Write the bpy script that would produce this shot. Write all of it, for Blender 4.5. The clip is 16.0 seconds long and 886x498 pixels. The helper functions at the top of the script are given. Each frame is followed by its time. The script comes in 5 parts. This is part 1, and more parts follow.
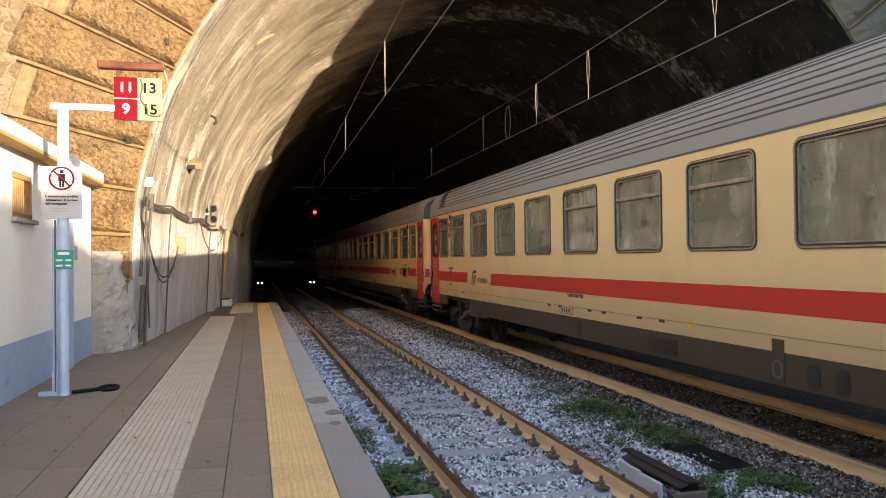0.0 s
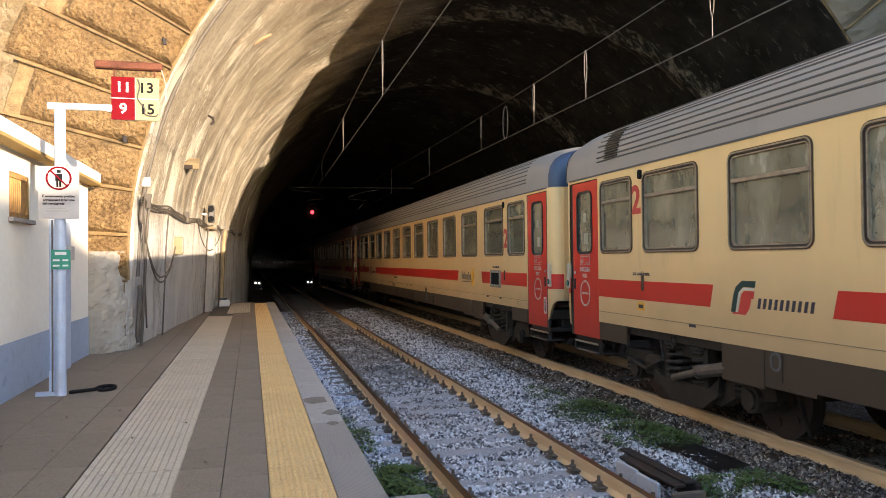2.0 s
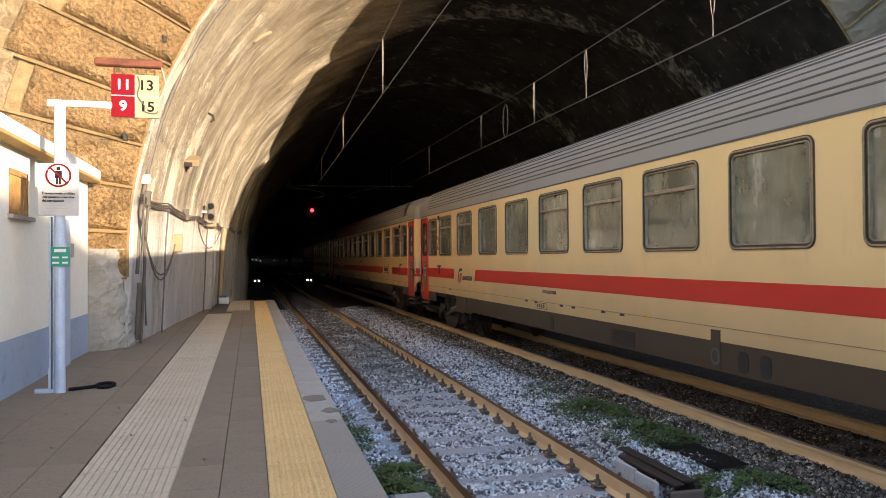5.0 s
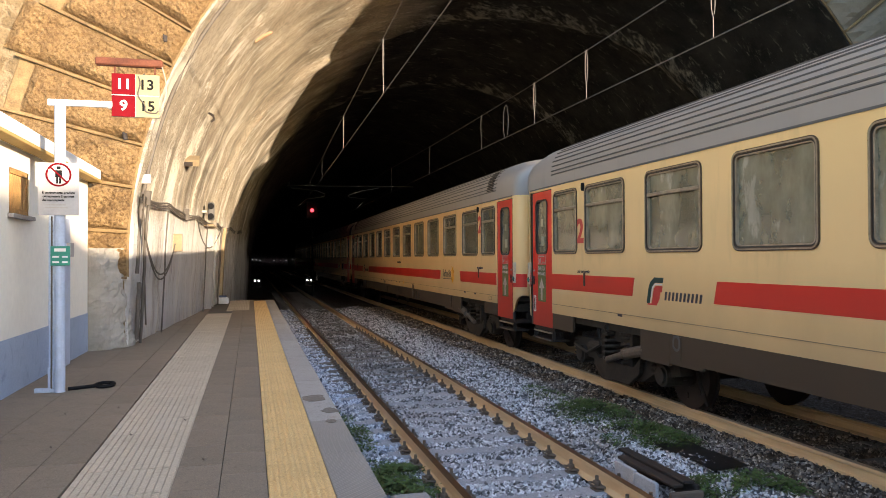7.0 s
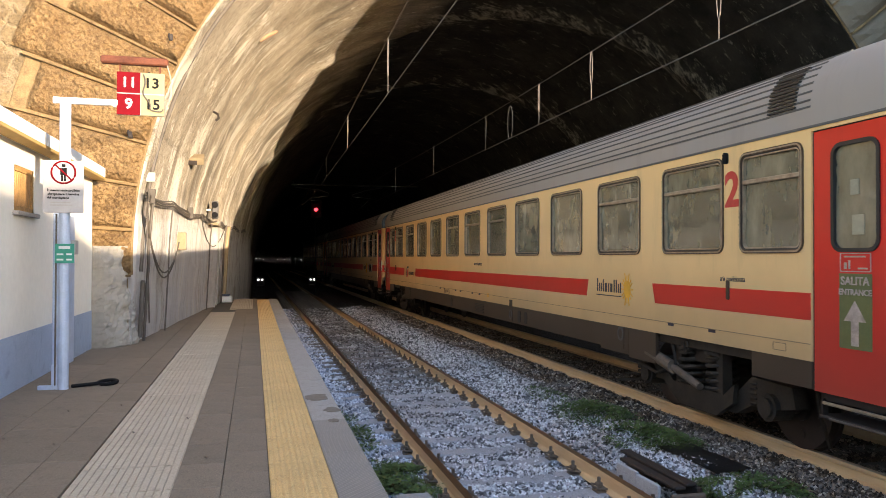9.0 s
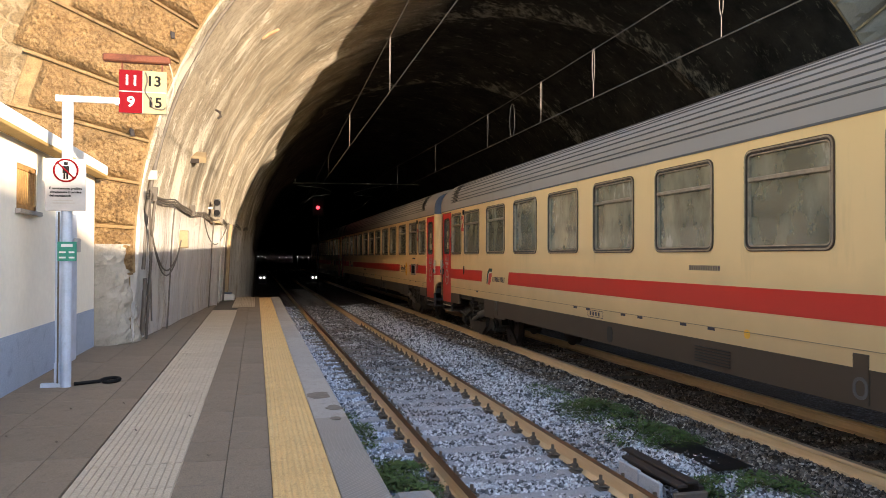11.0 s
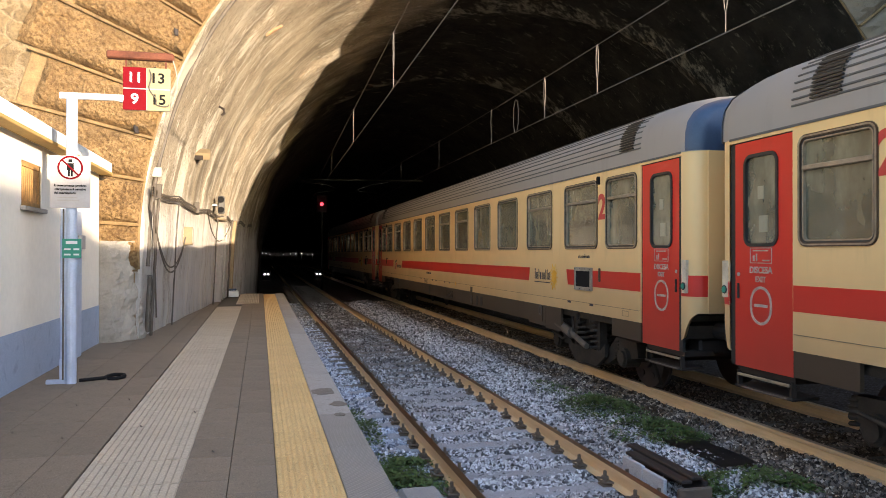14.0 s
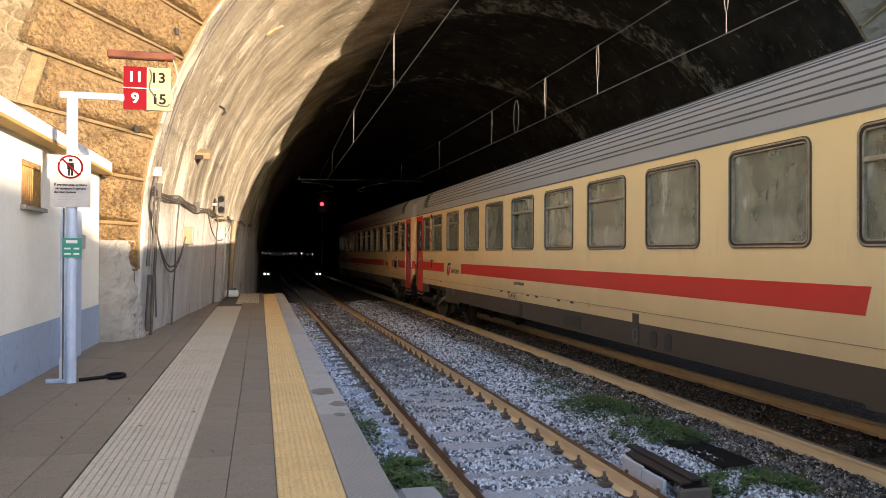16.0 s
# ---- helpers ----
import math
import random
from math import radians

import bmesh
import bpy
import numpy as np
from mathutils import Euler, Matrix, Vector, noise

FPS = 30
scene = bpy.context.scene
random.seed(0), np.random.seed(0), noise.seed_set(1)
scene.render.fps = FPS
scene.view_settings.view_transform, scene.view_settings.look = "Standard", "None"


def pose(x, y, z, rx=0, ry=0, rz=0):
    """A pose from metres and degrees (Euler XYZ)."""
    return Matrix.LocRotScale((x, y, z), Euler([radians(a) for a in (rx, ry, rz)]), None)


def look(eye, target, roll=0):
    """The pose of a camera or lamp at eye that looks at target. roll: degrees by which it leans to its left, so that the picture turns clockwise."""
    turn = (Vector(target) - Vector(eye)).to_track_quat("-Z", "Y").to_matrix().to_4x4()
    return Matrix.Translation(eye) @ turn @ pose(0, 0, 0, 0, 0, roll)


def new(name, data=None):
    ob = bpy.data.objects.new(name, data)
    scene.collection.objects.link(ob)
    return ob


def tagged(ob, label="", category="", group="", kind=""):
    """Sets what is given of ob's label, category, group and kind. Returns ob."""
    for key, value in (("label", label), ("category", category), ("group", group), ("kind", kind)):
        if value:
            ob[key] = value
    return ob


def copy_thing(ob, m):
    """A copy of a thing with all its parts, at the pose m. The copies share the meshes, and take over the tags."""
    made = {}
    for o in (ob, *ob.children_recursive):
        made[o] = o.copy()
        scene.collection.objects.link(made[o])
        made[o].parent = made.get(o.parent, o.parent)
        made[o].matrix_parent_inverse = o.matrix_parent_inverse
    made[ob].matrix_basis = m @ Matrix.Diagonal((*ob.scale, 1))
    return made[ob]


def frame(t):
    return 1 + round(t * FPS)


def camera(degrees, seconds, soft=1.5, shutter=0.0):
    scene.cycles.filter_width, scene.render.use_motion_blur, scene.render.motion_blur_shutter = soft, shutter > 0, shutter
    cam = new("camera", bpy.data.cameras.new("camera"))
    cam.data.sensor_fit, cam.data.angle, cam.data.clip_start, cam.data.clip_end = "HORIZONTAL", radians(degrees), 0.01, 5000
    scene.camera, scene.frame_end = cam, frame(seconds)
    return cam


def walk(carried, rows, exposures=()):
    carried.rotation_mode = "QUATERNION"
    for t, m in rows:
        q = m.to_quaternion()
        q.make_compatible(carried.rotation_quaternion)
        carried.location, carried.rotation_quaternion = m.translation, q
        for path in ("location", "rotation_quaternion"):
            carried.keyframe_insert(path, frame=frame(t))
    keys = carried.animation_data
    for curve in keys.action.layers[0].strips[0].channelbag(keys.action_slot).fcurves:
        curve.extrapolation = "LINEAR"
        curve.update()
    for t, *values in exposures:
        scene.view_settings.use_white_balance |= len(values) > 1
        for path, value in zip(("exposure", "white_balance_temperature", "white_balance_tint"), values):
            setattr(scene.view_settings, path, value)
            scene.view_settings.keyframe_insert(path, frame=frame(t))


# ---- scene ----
# World: x across the tracks, y along them into the tunnel, z up; z = 0 is the platform, rails at -0.55.
cam = camera(60.77, 16.0, soft=0.5, shutter=0.08)


def aim(yaw, pitch, roll):
    eye = Vector((0, 0, 1.5))
    a, e = radians(yaw), radians(pitch)
    return look(eye, eye + 20 * Vector((math.sin(a) * math.cos(e), math.cos(a) * math.cos(e), math.sin(e))), roll)


EXPO = 2.68
walk(cam, [
    (0, aim(14.084, 0.831, -0.583)),
    (0.5, aim(14.149, 0.859, -0.523)),
    (1, aim(14.219, 0.88, -0.47)),
    (1.5, aim(14.249, 0.855, -0.547)),
    (2, aim(14.263, 0.83, -0.581)),
    (2.5, aim(14.281, 0.809, -0.535)),
    (3, aim(14.308, 0.777, -0.465)),
    (3.5, aim(14.305, 0.751, -0.493)),
    (4, aim(14.294, 0.739, -0.445)),
    (6.5, aim(14.302, 0.696, -0.298)),
    (7, aim(14.292, 0.739, -0.239)),
    (7.5, aim(14.316, 0.741, -0.271)),
    (8, aim(14.29, 0.84, -0.017)),
    (8.5, aim(14.194, 0.779, -0.028)),
    (9, aim(14.029, 0.758, 0.176)),
    (11.5, aim(13.769, 0.593, 0.16)),
    (12, aim(13.634, 0.64, 0.124)),
    (12.5, aim(13.676, 0.579, 0.116)),
    (13, aim(13.619, 0.553, 0.074)),
    (13.5, aim(13.608, 0.452, 0.044)),
    (14, aim(13.589, 0.323, 0.072)),
    (14.5, aim(13.603, 0.239, 0.113)),
    (15, aim(13.611, 0.253, 0.188)),
    (15.5, aim(13.61, 0.287, 0.216)),
    (16, aim(13.586, 0.338, 0.216)),
], exposures=[(0, EXPO, 6550, 18), (16, EXPO, 6550, 18)])

# ---------------------------------------------------------------- light
SUN_AZ, SUN_EL = 30.5, 7.5
SUN_DIR = Vector((-math.sin(radians(SUN_AZ)) * math.cos(radians(SUN_EL)), math.cos(radians(SUN_AZ)) * math.cos(radians(SUN_EL)), -math.sin(radians(SUN_EL))))
world = bpy.data.worlds.new("world")
scene.world = world
world.use_nodes = True
wn = world.node_tree
sky = wn.nodes.new("ShaderNodeTexSky")
sky.sky_type, sky.sun_disc = "NISHITA", False
sky.sun_elevation, sky.sun_rotation = radians(SUN_EL), radians(180 - SUN_AZ)
sky.ozone_density, sky.dust_density = 1.7, 0.7
wn.links.new(sky.outputs[0], wn.nodes["Background"].inputs[0])
wn.nodes["Background"].inputs[1].default_value = 0.15
sun_data = bpy.data.lights.new("sun", "SUN")
sun_data.energy, sun_data.angle, sun_data.color = 2.15, radians(0.5), (1.0, 0.84, 0.59)
sun = new("sun", sun_data)
sun.rotation_mode = "QUATERNION"
sun.rotation_quaternion = SUN_DIR.to_track_quat("-Z", "Y")


# ---------------------------------------------------------------- materials
class Mat:
    """A node material with a small set of building blocks."""

    def __init__(self, name, rough=0.8, metal=0.0, spec=0.5):
        self.m = bpy.data.materials.new(name)
        self.m.use_nodes = True
        self.t = self.m.node_tree
        self.b = self.t.nodes["Principled BSDF"]
        self.b.inputs["Roughness"].default_value = rough
        self.b.inputs["Metallic"].default_value = metal
        self.b.inputs["Specular IOR Level"].default_value = spec
        self.co = self.t.nodes.new("ShaderNodeTexCoord").outputs["Object"]

    def n(self, kind, **kw):
        node = self.t.nodes.new(kind)
        for k, v in kw.items():
            node.inputs[k].default_value = v
        return node

    def link(self, a, b):
        self.t.links.new(a, b)

    def vec(self, scale=(1, 1, 1), turn=(0, 0, 0), src=None):
        mp = self.n("ShaderNodeMapping")
        mp.inputs["Scale"].default_value, mp.inputs["Rotation"].default_value = scale, turn
        self.link(src or self.co, mp.inputs["Vector"])
        return mp.outputs[0]

    def noise(self, size, scale=(1, 1, 1), detail=4, rough=0.6, src=None):
        nz = self.n("ShaderNodeTexNoise", Scale=size, Detail=detail, Roughness=rough)
        self.link(self.vec(scale, src=src), nz.inputs["Vector"])
        return nz.outputs["Fac"]

    def voronoi(self, size, scale=(1, 1, 1), feature="F1", out="Distance"):
        v = self.t.nodes.new("ShaderNodeTexVoronoi")
        v.feature = feature
        v.inputs["Scale"].default_value = size
        self.link(self.vec(scale), v.inputs["Vector"])
        return v.outputs[out]

    def ramp(self, fac, stops):
        r = self.t.nodes.new("ShaderNodeValToRGB")
        el = r.color_ramp.elements
        while len(el) < len(stops):
            el.new(0.5)
        for e, (p, c) in zip(el, stops):
            e.position, e.color = p, (*(c if isinstance(c, tuple) else (c, c, c)), 1)
        self.link(fac, r.inputs[0])
        return r.outputs[0]

    def mix(self, fac, a, b, how="MIX"):
        m = self.t.nodes.new("ShaderNodeMix")
        m.data_type, m.blend_type = "RGBA", how
        for sock, v in ((m.inputs["Factor"], fac), (m.inputs["A"], a), (m.inputs["B"], b)):
            if isinstance(v, (int, float)):
                sock.default_value = v
            elif isinstance(v, tuple):
                sock.default_value = (*v, 1)
            else:
                self.link(v, sock)
        return m.outputs["Result"]

    def math(self, op, a, b=0.0, clamp=False):
        m = self.t.nodes.new("ShaderNodeMath")
        m.operation, m.use_clamp = op, clamp
        for sock, v in zip(m.inputs, (a, b)):
            if isinstance(v, (int, float)):
                sock.default_value = v
            else:
                self.link(v, sock)
        return m.outputs[0]

    def axis(self, i):
        sp = self.t.nodes.new("ShaderNodeSeparateXYZ")
        self.link(self.co, sp.inputs[0])
        return sp.outputs[i]

    def rand(self):
        return self.t.nodes.new("ShaderNodeObjectInfo").outputs["Random"]

    def island(self):
        return self.t.nodes.new("ShaderNodeNewGeometry").outputs["Random Per Island"]

    def color(self, c):
        if isinstance(c, tuple):
            self.b.inputs["Base Color"].default_value = (*c, 1)
        else:
            self.link(c, self.b.inputs["Base Color"])
        return self

    def rough(self, r):
        self.link(r, self.b.inputs["Roughness"])
        return self

    def bump(self, h, strength=0.4, dist=0.02):
        bp = self.n("ShaderNodeBump", Strength=strength, Distance=dist)
        self.link(h, bp.inputs["Height"])
        self.link(bp.outputs[0], self.b.inputs["Normal"])
        return self


def plain(name, c, rough=0.6, metal=0.0, var=0.12, size=6.0, bump=0.1, spec=0.5):
    """One paint or metal with mottling at two scales."""
    m = Mat(name, rough, metal, spec)
    a, b = m.noise(size), m.noise(size * 9, detail=2)
    f = m.math("ADD", m.math("MULTIPLY", a, 0.65), m.math("MULTIPLY", b, 0.35))
    lo, hi = tuple(x * (1 - var * 1.6) for x in c), tuple(min(1, x * (1 + var)) for x in c)
    m.color(m.ramp(f, [(0.3, lo), (0.7, hi)])).bump(b, bump, 0.004)
    return m.m


def glow(name, c, power):
    m = Mat(name)
    m.color(c)
    m.b.inputs["Emission Color"].default_value, m.b.inputs["Emission Strength"].default_value = (*c, 1), power
    return m.m


def lining():
    # weathered concrete lining: fine lime runs round the arch, drips on the wall, soot plus painted shade on the crown
    # and further in
    m = Mat("tunnel_lining", 0.92, spec=0.2)
    base = m.mix(m.ramp(m.noise(0.7, (1, 1.6, 0.8), detail=8, rough=0.65), [(0.32, 0.0), (0.68, 1.0)]), (0.24, 0.198, 0.142), (0.54, 0.465, 0.35))
    grain = m.noise(14, (0.8, 1.2, 0.8), detail=9, rough=0.85)
    base = m.mix(m.ramp(grain, [(0.42, 0.6), (0.52, 0.0)]), base, (0.12, 0.1, 0.078))
    base = m.mix(m.ramp(m.noise(40, detail=5, rough=0.8), [(0.55, 0.0), (0.64, 0.7)]), base, (0.62, 0.55, 0.43))
    patch = m.ramp(m.math("ADD", m.noise(0.8, (1, 1, 0.6), detail=5), m.math("MULTIPLY", m.math("SUBTRACT", 2.6, m.axis(2)), 0.03)), [(0.34, 0.2), (0.5, 1.0)])
    run = m.ramp(m.math("ADD", m.math("MULTIPLY", m.noise(1.0, (0.5, 2.0, 0.45), detail=9, rough=0.62), 0.66), m.math("MULTIPLY", grain, 0.34)), [(0.505, 0.0), (0.56, 1.0)])
    col = m.mix(m.math("MULTIPLY", m.math("MULTIPLY", run, patch), 0.9), base, (0.74, 0.69, 0.58))
    flake = m.ramp(m.noise(2.3, (0.8, 1.5, 0.7), detail=12, rough=0.72), [(0.6, 0.0), (0.625, 1.0)])
    col = m.mix(m.math("MULTIPLY", flake, 0.75), col, (0.78, 0.74, 0.64))
    dark = m.ramp(m.math("ADD", m.math("MULTIPLY", m.noise(0.62, (0.5, 1.5, 0.42), detail=7, rough=0.6), 0.8), m.math("MULTIPLY", grain, 0.2)), [(0.52, 0.0), (0.63, 1.0)])
    # drips on the upright foot of the wall
    foot = m.math("MULTIPLY", m.math("SUBTRACT", m.math("ADD", m.math("MULTIPLY", m.noise(0.9, detail=5), 1.2), 2.3), m.axis(2)), 1.2, True)
    col = m.mix(m.math("MULTIPLY", dark, m.math("SUBTRACT", 0.72, m.math("MULTIPLY", foot, 0.45))), col, (0.115, 0.098, 0.074))
    drip = m.ramp(m.math("ADD", m.math("MULTIPLY", m.noise(1.3, (0.3, 2.4, 0.22), detail=14, rough=0.75), 0.7), m.math("MULTIPLY", m.noise(3.0, (1, 1, 0.5), detail=9, rough=0.75), 0.3)), [(0.4, 0.25), (0.5, 1.0)])
    col = m.mix(m.math("MULTIPLY", m.math("MULTIPLY", drip, foot), 0.8), col, (0.66, 0.65, 0.64))
    thin = m.ramp(m.noise(1.8, (0.3, 2.6, 0.12), detail=12, rough=0.72), [(0.58, 0.0), (0.64, 1.0)])
    col = m.mix(m.math("MULTIPLY", m.math("MULTIPLY", thin, foot), 0.5), col, (0.07, 0.06, 0.05))
    # soot and painted-in tunnel shade grow inwards, upwards and across, with a ragged edge
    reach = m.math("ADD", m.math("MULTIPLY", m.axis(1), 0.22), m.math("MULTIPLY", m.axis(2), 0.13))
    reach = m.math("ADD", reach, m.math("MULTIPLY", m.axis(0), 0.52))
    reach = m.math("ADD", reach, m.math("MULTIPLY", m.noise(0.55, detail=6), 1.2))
    soot_shade = m.math("MULTIPLY", m.math("SUBTRACT", reach, 8.95), 1.5, True)
    # lime and lit edges painted pale along two oblique construction rings, loose flecks between
    wob = m.math("MULTIPLY", m.math("SUBTRACT", m.noise(0.5, detail=4), 0.5), 1.6)
    lit_bands = None
    for slope, at, wide in ((0.6, 26.4, 0.8), (0.5, 32.6, 0.7)):
        d = m.math("ABSOLUTE", m.math("ADD", m.math("SUBTRACT", m.math("ADD", m.axis(1), m.math("MULTIPLY", m.axis(0), slope)), at), wob))
        f = m.math("SUBTRACT", 1.0, m.math("MULTIPLY", d, 1.0 / wide), True)
        lit_bands = f if lit_bands is None else m.math("MAXIMUM", lit_bands, f)
    fleck = m.noise(2.6, (0.7, 1.5, 0.7), detail=14, rough=0.8)
    lime = m.ramp(m.math("ADD", fleck, m.math("MULTIPLY", lit_bands, 0.1)), [(0.565, 0.0), (0.67, 1.0)])
    soot_shade_col = m.mix(m.math("MULTIPLY", lime, 0.6), m.mix(m.ramp(m.noise(0.8, detail=8, rough=0.7), [(0.4, 0.0), (0.65, 1.0)]), (0.018, 0.017, 0.015), (0.05, 0.044, 0.037)), (0.42, 0.38, 0.3))
    m.color(m.mix(soot_shade, col, soot_shade_col))
    h = m.math("ADD", m.math("ADD", m.noise(7, detail=10, rough=0.82), m.math("MULTIPLY", grain, 0.8)), m.noise(1.2, detail=4))
    h = m.math("ADD", h, m.math("MULTIPLY", m.noise(1.0, (0.4, 1.9, 0.36), detail=15, rough=0.78), 0.8))
    return m.bump(h, 1.0, 0.07).m


def stone_block():
    m = Mat("ochre_tuff", 0.92, spec=0.2)
    c = m.mix(m.ramp(m.noise(2.5, detail=8, rough=0.7), [(0.35, 0.0), (0.65, 1.0)]), (0.18, 0.11, 0.05), (0.4, 0.262, 0.12))
    c = m.mix(m.ramp(m.noise(0.9, detail=5), [(0.5, 0.0), (0.7, 0.7)]), c, (0.17, 0.11, 0.058))
    c = m.mix(m.ramp(m.noise(18, detail=8, rough=0.8), [(0.42, 0.8), (0.54, 0.0)]), c, (0.075, 0.04, 0.018))
    c = m.mix(m.ramp(m.noise(30, detail=6, rough=0.8), [(0.54, 0.0), (0.64, 0.6)]), c, (0.42, 0.3, 0.16))
    c = m.mix(m.math("MULTIPLY", m.rand(), 0.35), c, (0.3, 0.18, 0.075))
    m.color(c)
    return m.bump(m.math("ADD", m.noise(9, detail=10, rough=0.8), m.math("MULTIPLY", m.voronoi(14), 0.6)), 1.0, 0.09).m


def rubble():
    m = Mat("rubble_masonry", 0.93, spec=0.2)
    warp = m.t.nodes.new("ShaderNodeVectorMath")
    warp.operation = "MULTIPLY_ADD"
    nz = m.n("ShaderNodeTexNoise", Scale=2.2, Detail=6, Roughness=0.65)
    m.link(m.co, nz.inputs["Vector"])
    m.link(nz.outputs["Color"], warp.inputs[0])
    warp.inputs[1].default_value = (0.45, 0.45, 0.45)
    m.link(m.co, warp.inputs[2])
    cells = []
    for feature, out in (("DISTANCE_TO_EDGE", "Distance"), ("F1", "Color")):
        v = m.t.nodes.new("ShaderNodeTexVoronoi")
        v.feature = feature
        v.inputs["Scale"].default_value = 2.9
        m.link(warp.outputs[0], v.inputs["Vector"])
        cells.append(v.outputs[out])
    edge, cell = cells[0], m.ramp(cells[1], [(0.2, (0.6, 0.55, 0.48)), (0.8, (1.0, 0.95, 0.85))])
    c = m.mix(0.8, m.mix(m.noise(4, detail=8, rough=0.7), (0.17, 0.125, 0.068), (0.36, 0.275, 0.165)), cell, "MULTIPLY")
    c = m.mix(m.ramp(m.noise(17, detail=7, rough=0.8), [(0.42, 0.55), (0.55, 0.0)]), c, (0.1, 0.075, 0.045))
    c = m.mix(m.ramp(edge, [(0.02, 0.7), (0.1, 0.0)]), c, (0.3, 0.225, 0.135))
    m.color(c)
    h = m.math("ADD", m.ramp(edge, [(0.0, 0.0), (0.12, 0.5)]), m.noise(9, detail=9, rough=0.78))
    return m.bump(h, 0.8, 0.07).m


def paving(name, lo, hi, grain=40, bump=0.25):
    m = Mat(name, 0.85, spec=0.3)
    c = m.mix(m.noise(1.3, detail=6), lo, hi)
    c = m.mix(m.math("MULTIPLY", m.rand(), 0.3), c, tuple(x * 0.72 for x in lo))
    c = m.mix(m.ramp(m.noise(7, detail=8, rough=0.7), [(0.54, 0.0), (0.7, 0.55)]), c, tuple(x * 0.5 for x in lo))
    c = m.mix(m.ramp(m.noise(90, detail=4, rough=0.8), [(0.36, 0.6), (0.5, 0.0)]), c, tuple(x * 0.55 for x in lo))
    c = m.mix(m.ramp(m.noise(70, detail=4, rough=0.8), [(0.55, 0.0), (0.68, 0.5)]), c, tuple(min(1, x * 1.5) for x in hi))
    m.color(c)
    return m.bump(m.noise(grain, detail=3), bump, 0.004).m


def diamond_plate():
    # grey edge stone with a fine moulded diamond pattern
    m = Mat("moulded_edge_stone", 0.8, spec=0.3)
    v = m.t.nodes.new("ShaderNodeTexVoronoi")
    v.inputs["Scale"].default_value, v.inputs["Randomness"].default_value = 42, 0.0
    m.link(m.vec(turn=(0, 0, radians(45))), v.inputs["Vector"])
    d = m.ramp(v.outputs["Distance"], [(0.25, 1.0), (0.55, 0.0)])
    c = m.mix(m.noise(1.6, detail=6), (0.3, 0.265, 0.23), (0.42, 0.38, 0.33))
    m.color(m.mix(m.math("MULTIPLY", m.math("SUBTRACT", 1.0, d), 0.45), c, (0.13, 0.11, 0.095)))
    return m.bump(d, 0.6, 0.006).m


def oil_stain(m):
    """How far dripped oil has blackened the bed between the first track's rails."""
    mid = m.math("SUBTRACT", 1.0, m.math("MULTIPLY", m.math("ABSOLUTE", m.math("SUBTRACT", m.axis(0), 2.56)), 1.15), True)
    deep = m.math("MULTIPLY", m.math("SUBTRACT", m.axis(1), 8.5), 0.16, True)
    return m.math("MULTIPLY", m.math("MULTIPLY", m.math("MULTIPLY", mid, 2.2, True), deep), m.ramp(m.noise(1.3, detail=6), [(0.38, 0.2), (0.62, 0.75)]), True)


def ballast_mat():
    m = Mat("granite_ballast", 0.85, spec=0.35)
    r = m.island()
    c = m.ramp(r, [(0.0, (0.035, 0.033, 0.033)), (0.28, (0.22, 0.215, 0.22)), (0.5, (0.66, 0.65, 0.67)), (1.0, (0.97, 0.97, 0.99))])
    c = m.mix(m.ramp(m.noise(25, detail=3), [(0.4, 0.5), (0.6, 0.0)]), c, (0.1, 0.1, 0.11))
    # brown dust under the weeds and beside the train's track, pale stone elsewhere
    dirt = m.ramp(m.noise(0.5, detail=5), [(0.53, 0.0), (0.64, 0.5)])
    band = m.math("MULTIPLY", m.math("SUBTRACT", m.math("ADD", m.axis(0), m.math("MULTIPLY", m.noise(1.2, detail=5), 1.2)), 4.95), 1.6, True)
    brown = m.math("MAXIMUM", m.math("MULTIPLY", band, m.ramp(m.noise(2.5, detail=6), [(0.36, 0.72), (0.6, 1.0)])), dirt)
    tone = m.ramp(r, [(0.0, (0.026, 0.017, 0.011)), (0.55, (0.1, 0.066, 0.04)), (0.85, (0.22, 0.155, 0.1)), (1.0, (0.6, 0.5, 0.4))])
    c = m.mix(brown, c, tone)
    # bluish skylight put into the stone colour along the platform side
    side = m.math("MULTIPLY", m.math("SUBTRACT", 1.78, m.axis(0)), 8.0, True)
    c = m.mix(m.math("MULTIPLY", side, m.ramp(m.noise(0.8, detail=5), [(0.4, 0.75), (0.62, 0.1)])), c, m.ramp(r, [(0.0, (0.2, 0.24, 0.34)), (1.0, (0.78, 0.86, 1.0))]))
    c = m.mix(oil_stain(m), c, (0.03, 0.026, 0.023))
    m.color(c)
    return m.bump(m.noise(60, detail=3), 0.4, 0.01).m


